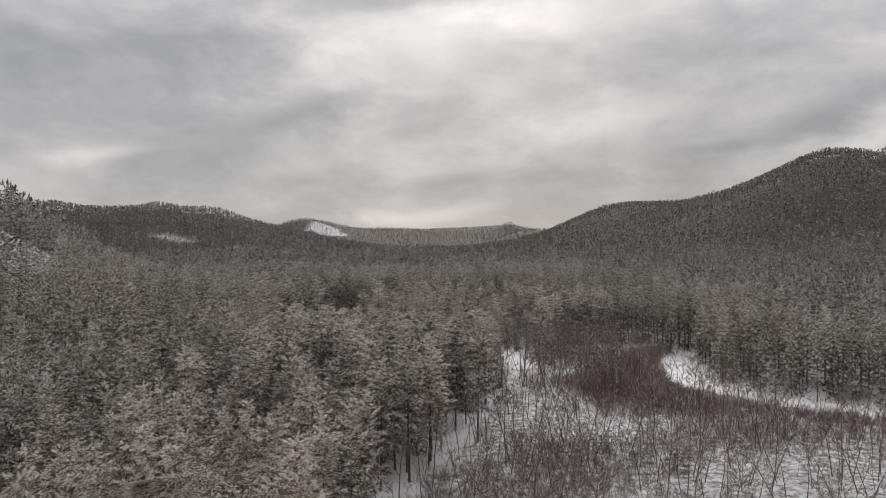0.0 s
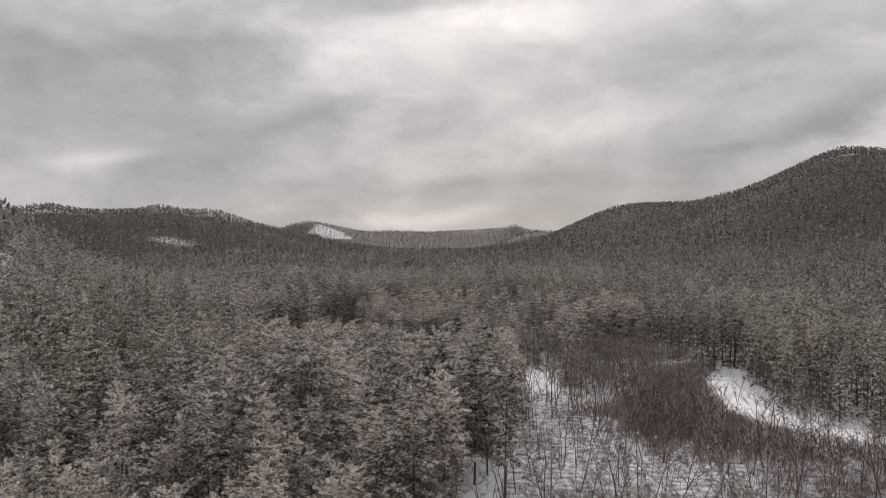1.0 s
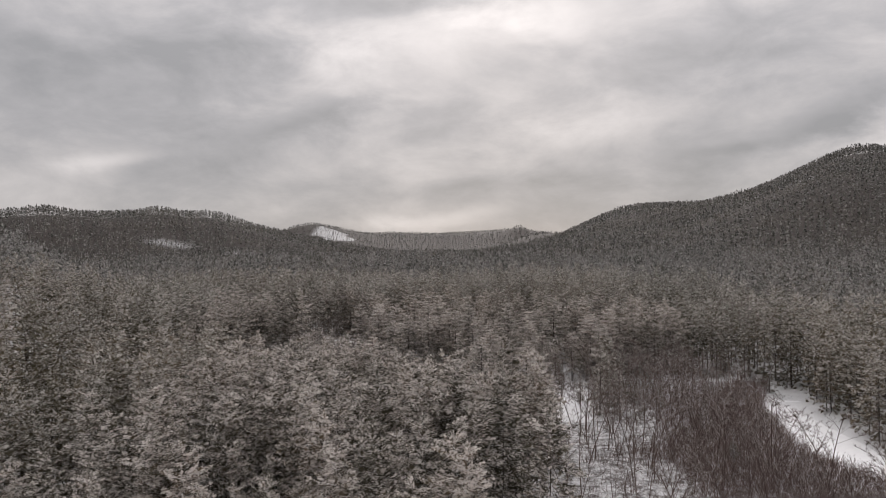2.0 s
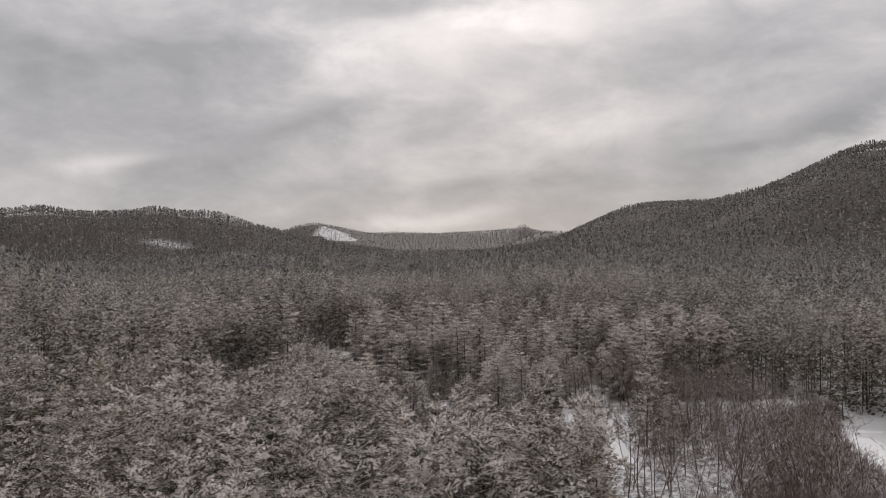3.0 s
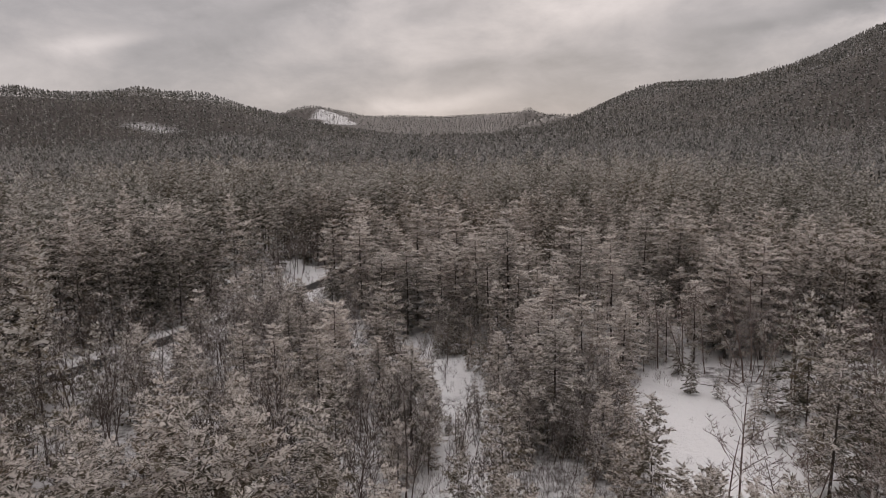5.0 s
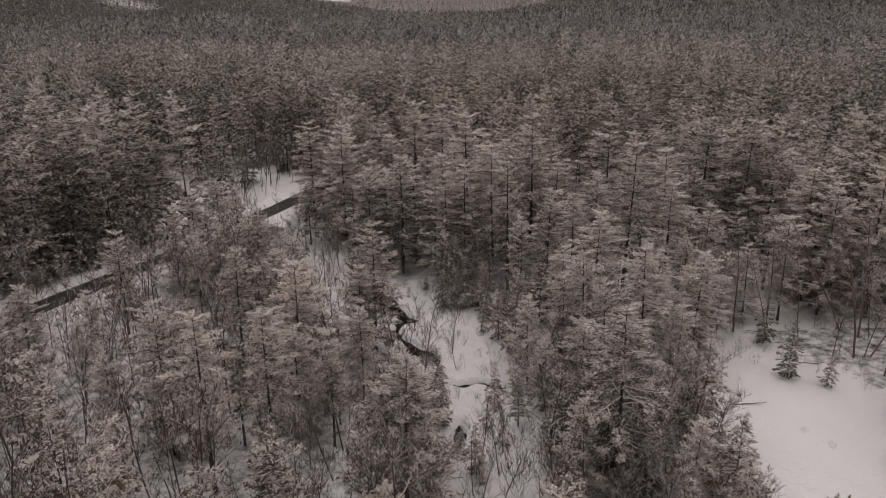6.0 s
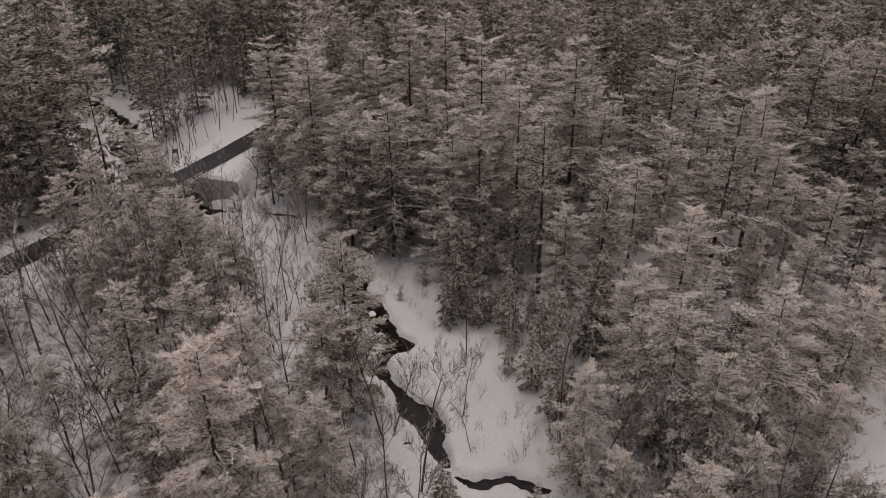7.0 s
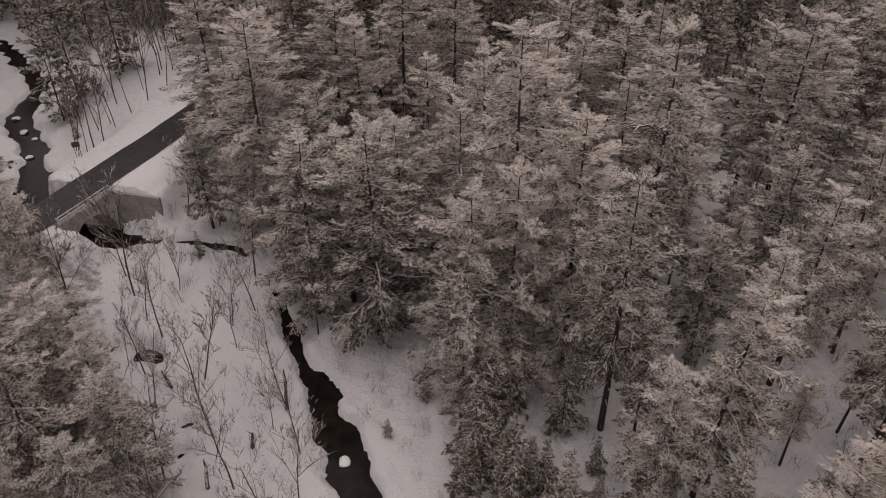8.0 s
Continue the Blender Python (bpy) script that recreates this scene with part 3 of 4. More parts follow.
# ---- trees ----
def pine(seed, h, base, radius, whorls, per, plumes, size, detail=0, trunk_sides=6, taper=0.38, rise=0.55, frost=0.0, hang=0.0, wide=0.30):
    """A white pine: tapered trunk, tiers of boughs, each a flat fan of needle plumes. Returns trunk, boughs and needles."""
    r = random.Random(seed)
    trunk, limbs, leaf = Soup(), Soup(), Soup()
    bend = [r.uniform(-0.25, 0.25) for _ in range(4)]

    def axis(z):
        t = z / h
        return Vector((bend[0] * math.sin(3 * t) + bend[1] * t, bend[2] * math.sin(2.6 * t) + bend[3] * t, z))
    n = 6 if trunk_sides > 4 else 2
    tip = 0.96 if detail > 1 else 0.72
    if trunk_sides:
        trunk.tube([axis(tip * h * k / n) - Vector((0, 0, 0.4 if k == 0 else 0)) for k in range(n + 1)], [max(0.02, 0.0098 * h * (1 - 0.90 * k / n)) for k in range(n + 1)], trunk_sides, 1)
    if detail > 1:
        for k in range(12):
            z = base * r.uniform(0.4, 1.05)
            a, ln = r.uniform(0, 6.28), r.uniform(0.09, 0.32) * radius * 2
            out = Vector((math.cos(a), math.sin(a), 0))
            limbs.tube([axis(z), axis(z) + out * (0.55 * ln) + Vector((0, 0, r.uniform(-0.05, 0.15) * ln)), axis(z) + out * ln + Vector((0, 0, r.uniform(-0.15, 0.3) * ln))], [0.045, 0.035, 0.012], 3, 2)
    for w in range(whorls):
        u = (w + 0.3) / whorls
        z = base + (h - base) * (u ** 0.92)
        full = (1 - u) ** taper * (0.66 + 0.34 * min(1, u / 0.22))
        for b in range(per if u < 0.85 else max(3, per - 1)):
            a = 6.283 * (b + 0.5 * (w % 2)) / per + r.uniform(-0.4, 0.4)
            ln = max(0.5, radius * full * r.choice((0.6, 0.85, 1.0, 1.1, 1.3)) * r.uniform(0.9, 1.1))
            out = Vector((math.cos(a), math.sin(a), 0))
            side = Vector((-out.y, out.x, 0))
            up = rise * (u - 0.3) + r.uniform(-0.10, 0.10)
            z0 = z + r.uniform(-0.5, 0.5) * (0.6 if detail > 1 else 0.9)
            calm = 1.0 if detail else 0.55
            load = r.uniform(-0.25, 0.25) * calm

            def at(t):
                return axis(z0) + out * (ln * t) + Vector((0, 0, ln * (up * t + (0.22 * u - 0.16 - hang) * t * t)))
            if detail > 1:
                kink = side * (r.uniform(-0.1, 0.1) * ln)
                limbs.tube([at(0), at(0.45) + kink, at(0.88)], [0.030 + 0.014 * ln, 0.020 + 0.010 * ln, 0.010], 3, 2)
                for sg in (-1, 1):
                    t, g = r.uniform(0.25, 0.5), r.uniform(0.5, 0.9)
                    limbs.spray(at(t), out * math.cos(g) + side * (sg * math.sin(g)) + Vector((0, 0, up + r.uniform(0, 0.15))), 0.4 * ln, 0.022 + 0.008 * ln, 2, 0, r.uniform(-0.4, 0.4))
            elif detail:
                limbs.spray(at(0.05), at(0.8) - at(0.05), ln * 0.75, 0.03 + 0.01 * ln, 2, 0, r.uniform(-0.4, 0.4))
            for k in range(plumes):
                t0 = 0.24 - 0.2 * u
                t = t0 + (0.96 - t0) * (k + r.uniform(0.1, 0.9)) / plumes if k < plumes - 1 else 0.72
                sg = 1 if k % 2 else -1
                g = 0.0 if k == plumes - 1 else r.uniform(0.35, 1.05) * (1.15 - 0.45 * t)
                s = max(size * 0.6, min(size * 1.5, 0.5 * ln * (1.2 - 0.75 * t))) * r.uniform(0.8, 1.2)
                d = out * math.cos(g) + side * (sg * math.sin(g)) + Vector((0, 0, up + (0.4 * u - 0.3 - 2 * hang) * t + r.uniform(-0.15, 0.8)))
                low = r.random() < 0.3
                o = at(t) - out * (0.15 * s) + Vector((0, 0, -0.22 * size if low else 0.08 * size))
                # more snow higher up; the gradient also paints bright crown tops and shaded undersides
                lie = frost + load + 0.54 + 0.44 * u + 0.22 * t + calm * (r.uniform(-0.25, 0.25) - (0.58 if low else 0.0)) - 0.1 * (1 - calm)
                leaf.plume(o, d, s, s * wide * r.uniform(0.8, 1.25), 0, lie, r.uniform(0.0, 0.35) + hang, r.uniform(-0.95, 0.95), r.uniform(0.1, 0.6), r.uniform(0.42, 0.62))
    top = axis(h)
    for _ in range(3 + 2 * detail):
        d = Vector((r.uniform(-0.6, 0.6), r.uniform(-0.6, 0.6), 1))
        leaf.plume(top - Vector((0, 0, r.uniform(0.2, 1.2))), d, size * 1.1, size * 0.2, 0, 0.9 + frost, 0, r.uniform(-1, 1))
    return trunk, limbs, leaf


def bare(seed, h, spread, depth, first=0.3, sides=4, radius=0.011, lean=False):
    """A leafless hardwood: a trunk and its limbs, and the fine twigs apart."""
    r = random.Random(seed)
    trunk, twigs = Soup(), Soup()

    def grow(p, d, ln, rad, level):
        pts, radii = [p], [rad]
        n = 4 if level == 0 else 2
        for k in range(n):
            d = (d + Vector((r.uniform(-1, 1), r.uniform(-1, 1), r.uniform(-0.1, 0.5))) * (0.10 if level == 0 else 0.2)).normalized()
            pts.append(pts[-1] + d * (ln / n))
            radii.append(rad * (1 - 0.75 * (k + 1) / n))
        if level < (1 if lean else 2):
            (trunk if level < 1 else twigs).tube(pts, radii, sides if level == 0 else 3, 0, r.random())
        else:
            twigs.spray(p, pts[-1] - p, ln, max(0.034 if lean else 0.028, rad), 0, 0, r.uniform(-1.5, 1.5))
        if level >= depth:
            return
        for _ in range(((9, 5, 5) if lean else (11, 7, 8))[level] if level < 3 else 2):
            t = r.uniform(first if level == 0 else 0.25, 0.98)
            i = min(int(t * n), n - 1)
            q = pts[i].lerp(pts[i + 1], t * n - i)
            a = r.uniform(0, 6.28)
            v = (Vector((math.cos(a), math.sin(a), 0)) * spread + d * r.uniform(0.6, 1.1) + Vector((0, 0, 0.25))).normalized()
            grow(q, v, ln * r.uniform(0.3, 0.5) * (1.15 - 0.5 * t), max(0.009, radii[i] * 0.5), level + 1)
    grow(Vector((0, 0, -0.3)), Vector((r.uniform(-0.12, 0.12), r.uniform(-0.12, 0.12), 1)), h, radius * h, 0)
    return trunk, twigs


def shrub(seed, h, stems):
    """A clump of thin bare stems."""
    r = random.Random(seed)
    s = Soup()
    for _ in range(stems):
        a, lean = r.uniform(0, 6.28), r.uniform(0.1, 0.7)
        c = Vector((r.uniform(-0.9, 0.9), r.uniform(-0.9, 0.9), -0.1))
        d = Vector((math.cos(a) * lean, math.sin(a) * lean, 1))
        s.spray(c, d, h * r.uniform(0.5, 1.1), 0.026, 0, 0, r.uniform(-1.5, 1.5))
        for _ in range(3):
            g = r.uniform(0, 6.28)
            s.spray(c + d * (h * r.uniform(0.3, 0.7)), d + Vector((math.cos(g), math.sin(g), 0.2)) * 0.7, h * r.uniform(0.25, 0.5), 0.018, 0, 0, r.uniform(-1.5, 1.5))
    return s


rng = np.random.RandomState(7)


def sites(x0, x1, y0, y1, gap, jitter=0.42):
    gx, gy = np.arange(x0, x1, gap), np.arange(y0, y1, gap * 0.9)
    X, Y = np.meshgrid(gx, gy)
    X = X + (np.arange(len(gy)) % 2)[:, None] * gap / 2
    X = X + rng.uniform(-jitter, jitter, X.shape) * gap
    Y = Y + rng.uniform(-jitter, jitter, Y.shape) * gap
    return X.ravel(), Y.ravel()


def wooded(x, y):
    """True where pines may stand."""
    dr, _ = along(ROAD, x, y)
    db, hw = along(BROOK, x, y)
    dv, vw = along(RIVER, x, y)
    ok = (dr > 5.5) & (db > hw + 2.5) & (dv > vw + 1.5)
    for poly in (CLEARING, BROOK_OPEN, VERGE, MARSH):
        ok &= ~inside(poly, x, y)
    for lx, ly, a, b in LEDGES:
        ok &= (((x - lx) / a) ** 2 + ((y - ly) / b) ** 2) + 0.35 * wobble(x, y * 0.3, 0.09, 71) > rng.uniform(-0.7, 1.3, x.shape)
    return ok


def reach(x, y):
    """How near the flight ever sees a place (metres, roughly)."""
    side = np.abs(x + 8)
    near = np.where(y < 300, np.maximum(75, side / 0.52), np.hypot(np.maximum(0, side * 0.9), np.maximum(y - 300, 0)) + 30)
    return np.maximum(near, side / 0.53)


def in_view(x, y, margin=25):
    return np.abs(x + 0.02 * y) < 0.66 * np.maximum(y + 10, 0) + margin


# tall pines that stand out: x, y, height; east and west of the brook
EAST = [(5, 286, 22), (0, 301, 15), (3, 294, 17), (-1.5, 307, 14), (10, 291, 15), (6, 310, 19), (-3.5, 297, 11), (1, 283, 13), (11, 281, 12), (17, 306, 17), (21, 313, 18), (15.5, 299, 13), (3.7, 317, 23), (16, 333, 27), (-4, 344, 27), (-20.4, 348.5, 25), (-2, 337, 23), (-37, 370, 20), (29, 325, 13), (8, 163, 27), (-7, 174, 30), (37, 359, 30), (3, 351, 29), (-41, 366.5, 19), (9, 300, 17), (13, 309, 20),
        (-26.5, 352, 22), (-13, 337.5, 16), (3.6, 331, 20), (14.6, 351.5, 26), (6.5, 344, 23), (-9, 342, 21), (-31, 361, 22), (9, 322, 21), (-14.5, 348, 24)]
EAST += [(18, 320, 14), (24, 327, 15), (29, 334, 17), (20, 330, 14), (11, 334, 15), (25, 340, 19), (33, 326, 14), (13, 327, 13), (13, 342, 20), (20, 346, 21), (8.5, 338, 17), (16.5, 337, 17), (22, 335, 16), (-1.8, 345.5, 22),
         (3.5, 355, 24), (10, 317, 14), (16, 313, 15), (22, 318, 14), (27, 320, 15), (6, 325, 13), (10, 349, 22), (30, 344, 21), (27, 350, 23)]
WEST = [(-39.5, 335, 18), (-37, 326.5, 17), (-33.5, 321.5, 15), (-41.5, 330, 19), (-48.5, 333, 19), (-50.5, 327.5, 19), (-43, 338, 14), (-45, 308.5, 17), (-39, 310.5, 19), (-34.5, 314.5, 17), (-33, 301.5, 18), (-29, 308.5, 16), (-34, 293, 19),
        (-28, 294.5, 16), (-29, 287.5, 19.5), (-44, 300, 20), (-66, 280, 25), (-57.5, 366.5, 1.0), (-61, 325, 13), (-22, 303, 14), (-24, 297, 15)]
WEST += [(-54, 337, 17), (-51.5, 332, 18), (-56.5, 343, 16), (-57, 336, 17), (-49, 338, 16), (-44, 334, 17), (-46, 341, 17), (-36, 331, 14), (-40, 325.5, 18), (-37.5, 320, 16), (-43, 320, 18), (-48, 345, 16), (-53, 351, 18), (-50, 347, 18), (-55.5, 354, 15), (-31, 315, 14), (-44.5, 327, 19)]
TALL = [p for p in EAST + WEST if p[2] > 2]
CLUMP = [(-1, 281), (14, 273), (17, 288), (17, 304), (12, 312), (-1, 310)]
SPARSE = [(-66, 296), (-20, 296), (-19, 314), (-27, 323), (-38, 333), (-44, 345), (-53, 364), (-62, 348), (-70, 334)]
PINE_MATS = [NEEDLES, BARK, BOUGH]
STAND_MATS = [NEEDLES_MID, BARK, BOUGH]
CLOSE_MATS = [NEEDLES_NEAR, BARK, BOUGH]
FAR_MATS = [NEEDLES_FAR, BARK, BOUGH]
REF = 24.0
# close, middle and far pines
near_pines = [pine(11 + k, REF, REF * (0.30, 0.20, 0.38, 0.08, 0.34)[k], (3.5, 4.0, 3.2, 4.2, 3.4)[k], (13, 14, 12, 16, 12)[k], 5, 19, 0.72, 2, wide=0.34) for k in range(5)]
young = [pine(31 + k, 9.0, 0.7, 2.3, 13, 5, 10, 0.5, 2, taper=0.85, rise=0.3, frost=-0.2, hang=0.12) for k in range(3)]
mid_pines = [joined(pine(51 + k, REF, REF * (0.30, 0.22, 0.36, 0.04)[k], (4.0, 4.4, 3.7, 4.6)[k], (12, 12, 11, 15)[k], 5, 12, 0.95, 1, 4, wide=0.34)) for k in range(4)]
low_pines = [joined(pine(71 + k, REF, REF * (0.26, 0.20, 0.32, 0.02)[k], (4.0, 4.4, 3.7, 5.0)[k], (10, 10, 10, 12)[k], 5, 5, 1.6, 0, 3, wide=0.36)) for k in range(4)]
thin_pines = [joined(pine(81 + k, REF, REF * (0.20, 0.14, 0.24, 0.02)[k], (4.0, 4.4, 3.7, 5.0)[k], (9, 9, 9, 11)[k], 5, 3, 2.0, 0, 3, wide=0.42)) for k in range(4)]
far_pines = [joined(pine(91 + k, REF, REF * 0.20, 4.0, 7, 4, 1, 2.8, 0, 0, wide=0.5)) for k in range(3)]


def tiny(seed, broad=1.0):
    """A pine for the far slopes: a few broad plumes round a point."""
    r = random.Random(seed)
    s = Soup()
    for k in range(3):
        a, z = 6.283 * k / 3 + r.uniform(-0.5, 0.5), 8.0 + 3.6 * k
        d = Vector((math.cos(a), math.sin(a), 0.35 + 0.1 * k))
        s.plume(Vector((0, 0, z)) - d * 2.0, d, 6.6 - 0.7 * k, (2.3 - 0.3 * k) * broad, 0, 0.1 + 0.7 * r.random() + 0.12 * k, 0.15, r.uniform(-0.7, 0.7))
    s.plume(Vector((0, 0, 16)), Vector((r.uniform(-0.3, 0.3), 0.05, 1)), 5.0, 1.5, 0, 0.75, 0, r.uniform(-0.5, 0.5), 0.25, 0.35)
    return s


tiny_pines = [tiny(k) for k in range(4)]
broad_pines = [tiny(k, 2.0) for k in range(4)]


def rows_of(x, y, h, kinds, sink=0.0):
    n = len(x)
    return np.stack([x, y, ground(x, y) - sink, h / REF, rng.uniform(0, 6.28, n), rng.randint(0, kinds, n).astype(float), rng.uniform(-0.03, 0.03, n)], 1)


def with_skirts(rows, edge, kinds):
    """Pines beside open ground keep their lower boughs."""
    if kinds > 3:
        rows[:, 5] = np.where(edge & (rng.uniform(0, 1, len(rows)) < 0.9), 3, rows[:, 5])
    return rows


def stand_height(x, y):
    return 23.5 + 2.8 * wobble(x, y, 0.03, 41) + rng.uniform(-7.0, 4.0, np.shape(x))


# the pines of the valley
X, Y = sites(-260, 260, 25, 620, 6.0)
keep = wooded(X, Y) & in_view(X, Y)
mixed = inside(MIXED, X, Y)
keep &= ~mixed | (rng.uniform(0, 1, X.shape) < np.where(inside(SPARSE, X, Y), np.where(Y < 330, 0.42, 0.15), 0.42))
keep &= ~(inside(GLADE, X, Y) & ((Y > 262) | (rng.uniform(0, 1, X.shape) < 0.12)))
sight, _ = along([(-44, 309), (-66, 340)], X, Y)
keep &= sight > 3.5
keep &= ~((X < -50) & (X > -92) & (Y > 370) & (Y < 416)) | (rng.uniform(0, 1, X.shape) < 0.22)
open_wood = (X > -8) & (X < 40) & (Y > 300) & (Y < 348)
keep &= ~open_wood | (rng.uniform(0, 1, X.shape) < 0.42)
keep &= rng.uniform(0, 1, X.shape) < 0.93
X, Y = X[keep], Y[keep]
far_from = np.min([np.hypot(X - a, Y - b) for a, b, _ in TALL], axis=0) > 3.4
X, Y = X[far_from], Y[far_from]
H_ = stand_height(X, Y) * np.where(inside(MIXED, X, Y), 0.80, 1.0) * np.where(inside(GLADE, X, Y), 0.80, 1.0)
H_ *= np.where((X > -12) & (X < 34) & (Y > 296) & (Y < 337), 0.62, 1.0)
X, Y, H_ = (np.concatenate([a, np.array([p[i] for p in TALL], float)]) for a, i in ((X, 0), (Y, 1), (H_, 2)))
near = reach(X, Y)
open_side = np.any([~wooded(X + a, Y + b) for a, b in ((9, 0), (-9, 0), (0, -11), (6, -7))], axis=0)
close = np.hypot((X + 8) * 0.95, Y - 331) + np.where((Y < 268) | (Y > 430), 500, 0)
high = (Y < 215) & (X < 25)
wide_side = open_side | np.any([~wooded(X + a, Y + b) for a, b in ((17, 0), (-17, 0), (0, -22), (12, -14))], axis=0)
order = np.argsort(close)[:215]
single = np.zeros(len(X), bool)
single[order] = True


def tree_thing(name, pieces, m, label, category, group):
    root = new(name)
    root.empty_display_size = 0.5
    for pname, me in pieces:
        tagged(part_mesh(pname, me, root), kind="" if pname == "trunk" else "stuff")
    root.matrix_world = m
    return tagged(root, label, category, group)


NEAR_MESH = [(("trunk", t.mesh("pine_trunk", PINE_MATS, True)), ("branch_work", b.mesh("pine_boughs", PINE_MATS)), ("foliage", n.mesh("pine_needles", CLOSE_MATS))) for t, b, n in near_pines]
YOUNG_MESH = [(("trunk", t.mesh("young_trunk", PINE_MATS, True)), ("branch_work", b.mesh("young_boughs", PINE_MATS)), ("foliage", n.mesh("young_needles", STAND_MATS))) for t, b, n in young]
PINE_LABELS = ["tall white pine with frosted needles and bare lower trunk", "broad white pine with snow-dusted plumes of needles", "slender white pine with a high frosted crown",
               "full white pine with snowy boughs low down", "tall forest pine with a small snow-dusted crown"]
first_pine = {}


def place(store, meshes, k, m, name, label, category, group):
    """The first of a shape is built, the others are copies of it."""
    if k in store:
        return copy_thing(store[k], m)
    store[k] = tree_thing(name, meshes[k], m, label, category, group)
    return store[k]


for i in order:
    k = int(rng.choice([1, 3, 3])) if open_side[i] else int(rng.randint(0, 5))
    s = H_[i] / REF
    w = s * (1.3 if abs(X[i] - 5) + abs(Y[i] - 286) < 0.1 else rng.uniform(1.0, 1.28))
    m = pose(X[i], Y[i], float(ground(X[i], Y[i])), rng.uniform(-2, 2), rng.uniform(-2, 2), rng.uniform(0, 360)) @ Matrix.Diagonal((w, w, s, 1))
    place(first_pine, NEAR_MESH, k, m, "pine_tree", PINE_LABELS[k], "pine tree", "pines along the brook")

mid_sel = ~single & (near < np.where(Y > 300, 165, 95)) & (Y > 62)
low_sel = ~single & ~mid_sel & (near < 160) & (Y > 62)
thin_sel = ~single & ~mid_sel & ~low_sel & (near < 300)
far_sel = ~single & ~mid_sel & ~low_sel & ~thin_sel
for nm, sel, shapes, mats, lab in (("pine_stand", mid_sel, mid_pines, STAND_MATS, "dense stand of tall snow-dusted white pines"),
                                   ("pine_forest", low_sel, low_pines, PINE_MATS, "frosted white pine forest filling the valley"),
                                   ("pine_wood", thin_sel, thin_pines, PINE_MATS, "snow-dusted pine wood on the valley's flanks"),
                                   ("far_pine_forest", far_sel, far_pines, FAR_MATS, "frosted pine forest on the valley sides")):
    tagged(scatter(nm, shapes, with_skirts(rows_of(X[sel], Y[sel], H_[sel], len(shapes)), (wide_side & ~high)[sel], len(shapes)), mats), lab, "forest", kind="stuff")

# woods farther up the valley and on the hills
X, Y = sites(-560, 620, 600, 900, 8.5)
Xb, Yb = sites(-560, 560, 240, 620, 6.4)
edge = np.abs(Xb) > 258
X, Y = np.concatenate([X, Xb[edge]]), np.concatenate([Y, Yb[edge]])
keep = wooded(X, Y) & in_view(X, Y)
X, Y = X[keep], Y[keep]
tagged(scatter("valley_forest", far_pines, rows_of(X, Y, stand_height(X, Y), 3), FAR_MATS), "frosted pine forest running up the valley", "forest", kind="stuff")
X, Y = sites(-2600, 2600, 900, 2750, 8.8, 0.75)
Xb, Yb = sites(600, 800, 600, 900, 8.5)
Xc, Yc = sites(-800, -560, 600, 900, 8.5)
X, Y = np.concatenate([X, Xb, Xc]), np.concatenate([Y, Yb, Yc])
keep = in_view(X, Y, 60) & wooded(X, Y)
X, Y = X[keep], Y[keep]
tagged(scatter("hillside_forest", tiny_pines, rows_of(X, Y, rng.uniform(17, 25, len(X)), 4), FAR_MATS), "dark frosted forest on the hillsides", "forest", kind="stuff")
X, Y = sites(-2900, 2900, 2750, 4900, 21, 0.75)
keep = in_view(X, Y, 60)
X, Y = X[keep], Y[keep]
tagged(scatter("distant_forest", broad_pines, rows_of(X, Y, rng.uniform(20, 27, len(X)), 4, 8.0), FAR_MATS), "frosted woods on the distant ridges", "forest", kind="stuff")

# hardwoods and brush
bare_near = [bare(201 + k, 13.0, (0.75, 0.6, 0.9, 0.5)[k], 3, (0.35, 0.4, 0.25, 0.45)[k], radius=0.009) for k in range(4)]
BARE_MESH = [(("trunk", t.mesh("hardwood_trunk", [TWIG], True)), ("twig_crown", w.mesh("hardwood_twigs", [TWIG]))) for t, w in bare_near]
bare_mid = [joined(bare(231 + k, 11.0, 1.15, 3, 0.34, 3, radius=0.010, lean=True)) for k in range(4)]
shrubs = [shrub(251 + k, 3.2, 13) for k in range(4)]
first_bare, first_young = {}, {}
BARE_LABELS = ["leafless hardwood tree with thin snow-lined twigs", "slim bare hardwood with upright dark branches", "spreading leafless tree dusted with snow", "bare sapling rising out of the snow"]
# saplings on the snow beside the brook
X, Y = sites(-52, 4, 266, 372, 4.2)
db, hw = along(BROOK, X, Y)
dr, _ = along(ROAD, X, Y)
keep = inside(BROOK_OPEN, X, Y) & (db > hw + 1.0) & (dr > 7) & (rng.uniform(0, 1, X.shape) < np.where(X < -24, 0.75, 0.3))
for x, y in zip(X[keep], Y[keep]):
    k = int(rng.randint(0, 4))
    s = rng.uniform(0.4, 1.0)
    m = pose(x, y, float(ground(x, y)), rng.uniform(-9, 9), rng.uniform(-9, 9), rng.uniform(0, 360)) @ Matrix.Scale(s, 4)
    place(first_bare, BARE_MESH, k, m, "bare_tree", BARE_LABELS[k], "bare tree", "bare trees along the brook")
# hardwoods among the pines left of the brook, by the clearing and by the road
X, Y = sites(-78, 72, 214, 372, 4.9)
db, hw = along(BROOK, X, Y)
dr, _ = along(ROAD, X, Y)
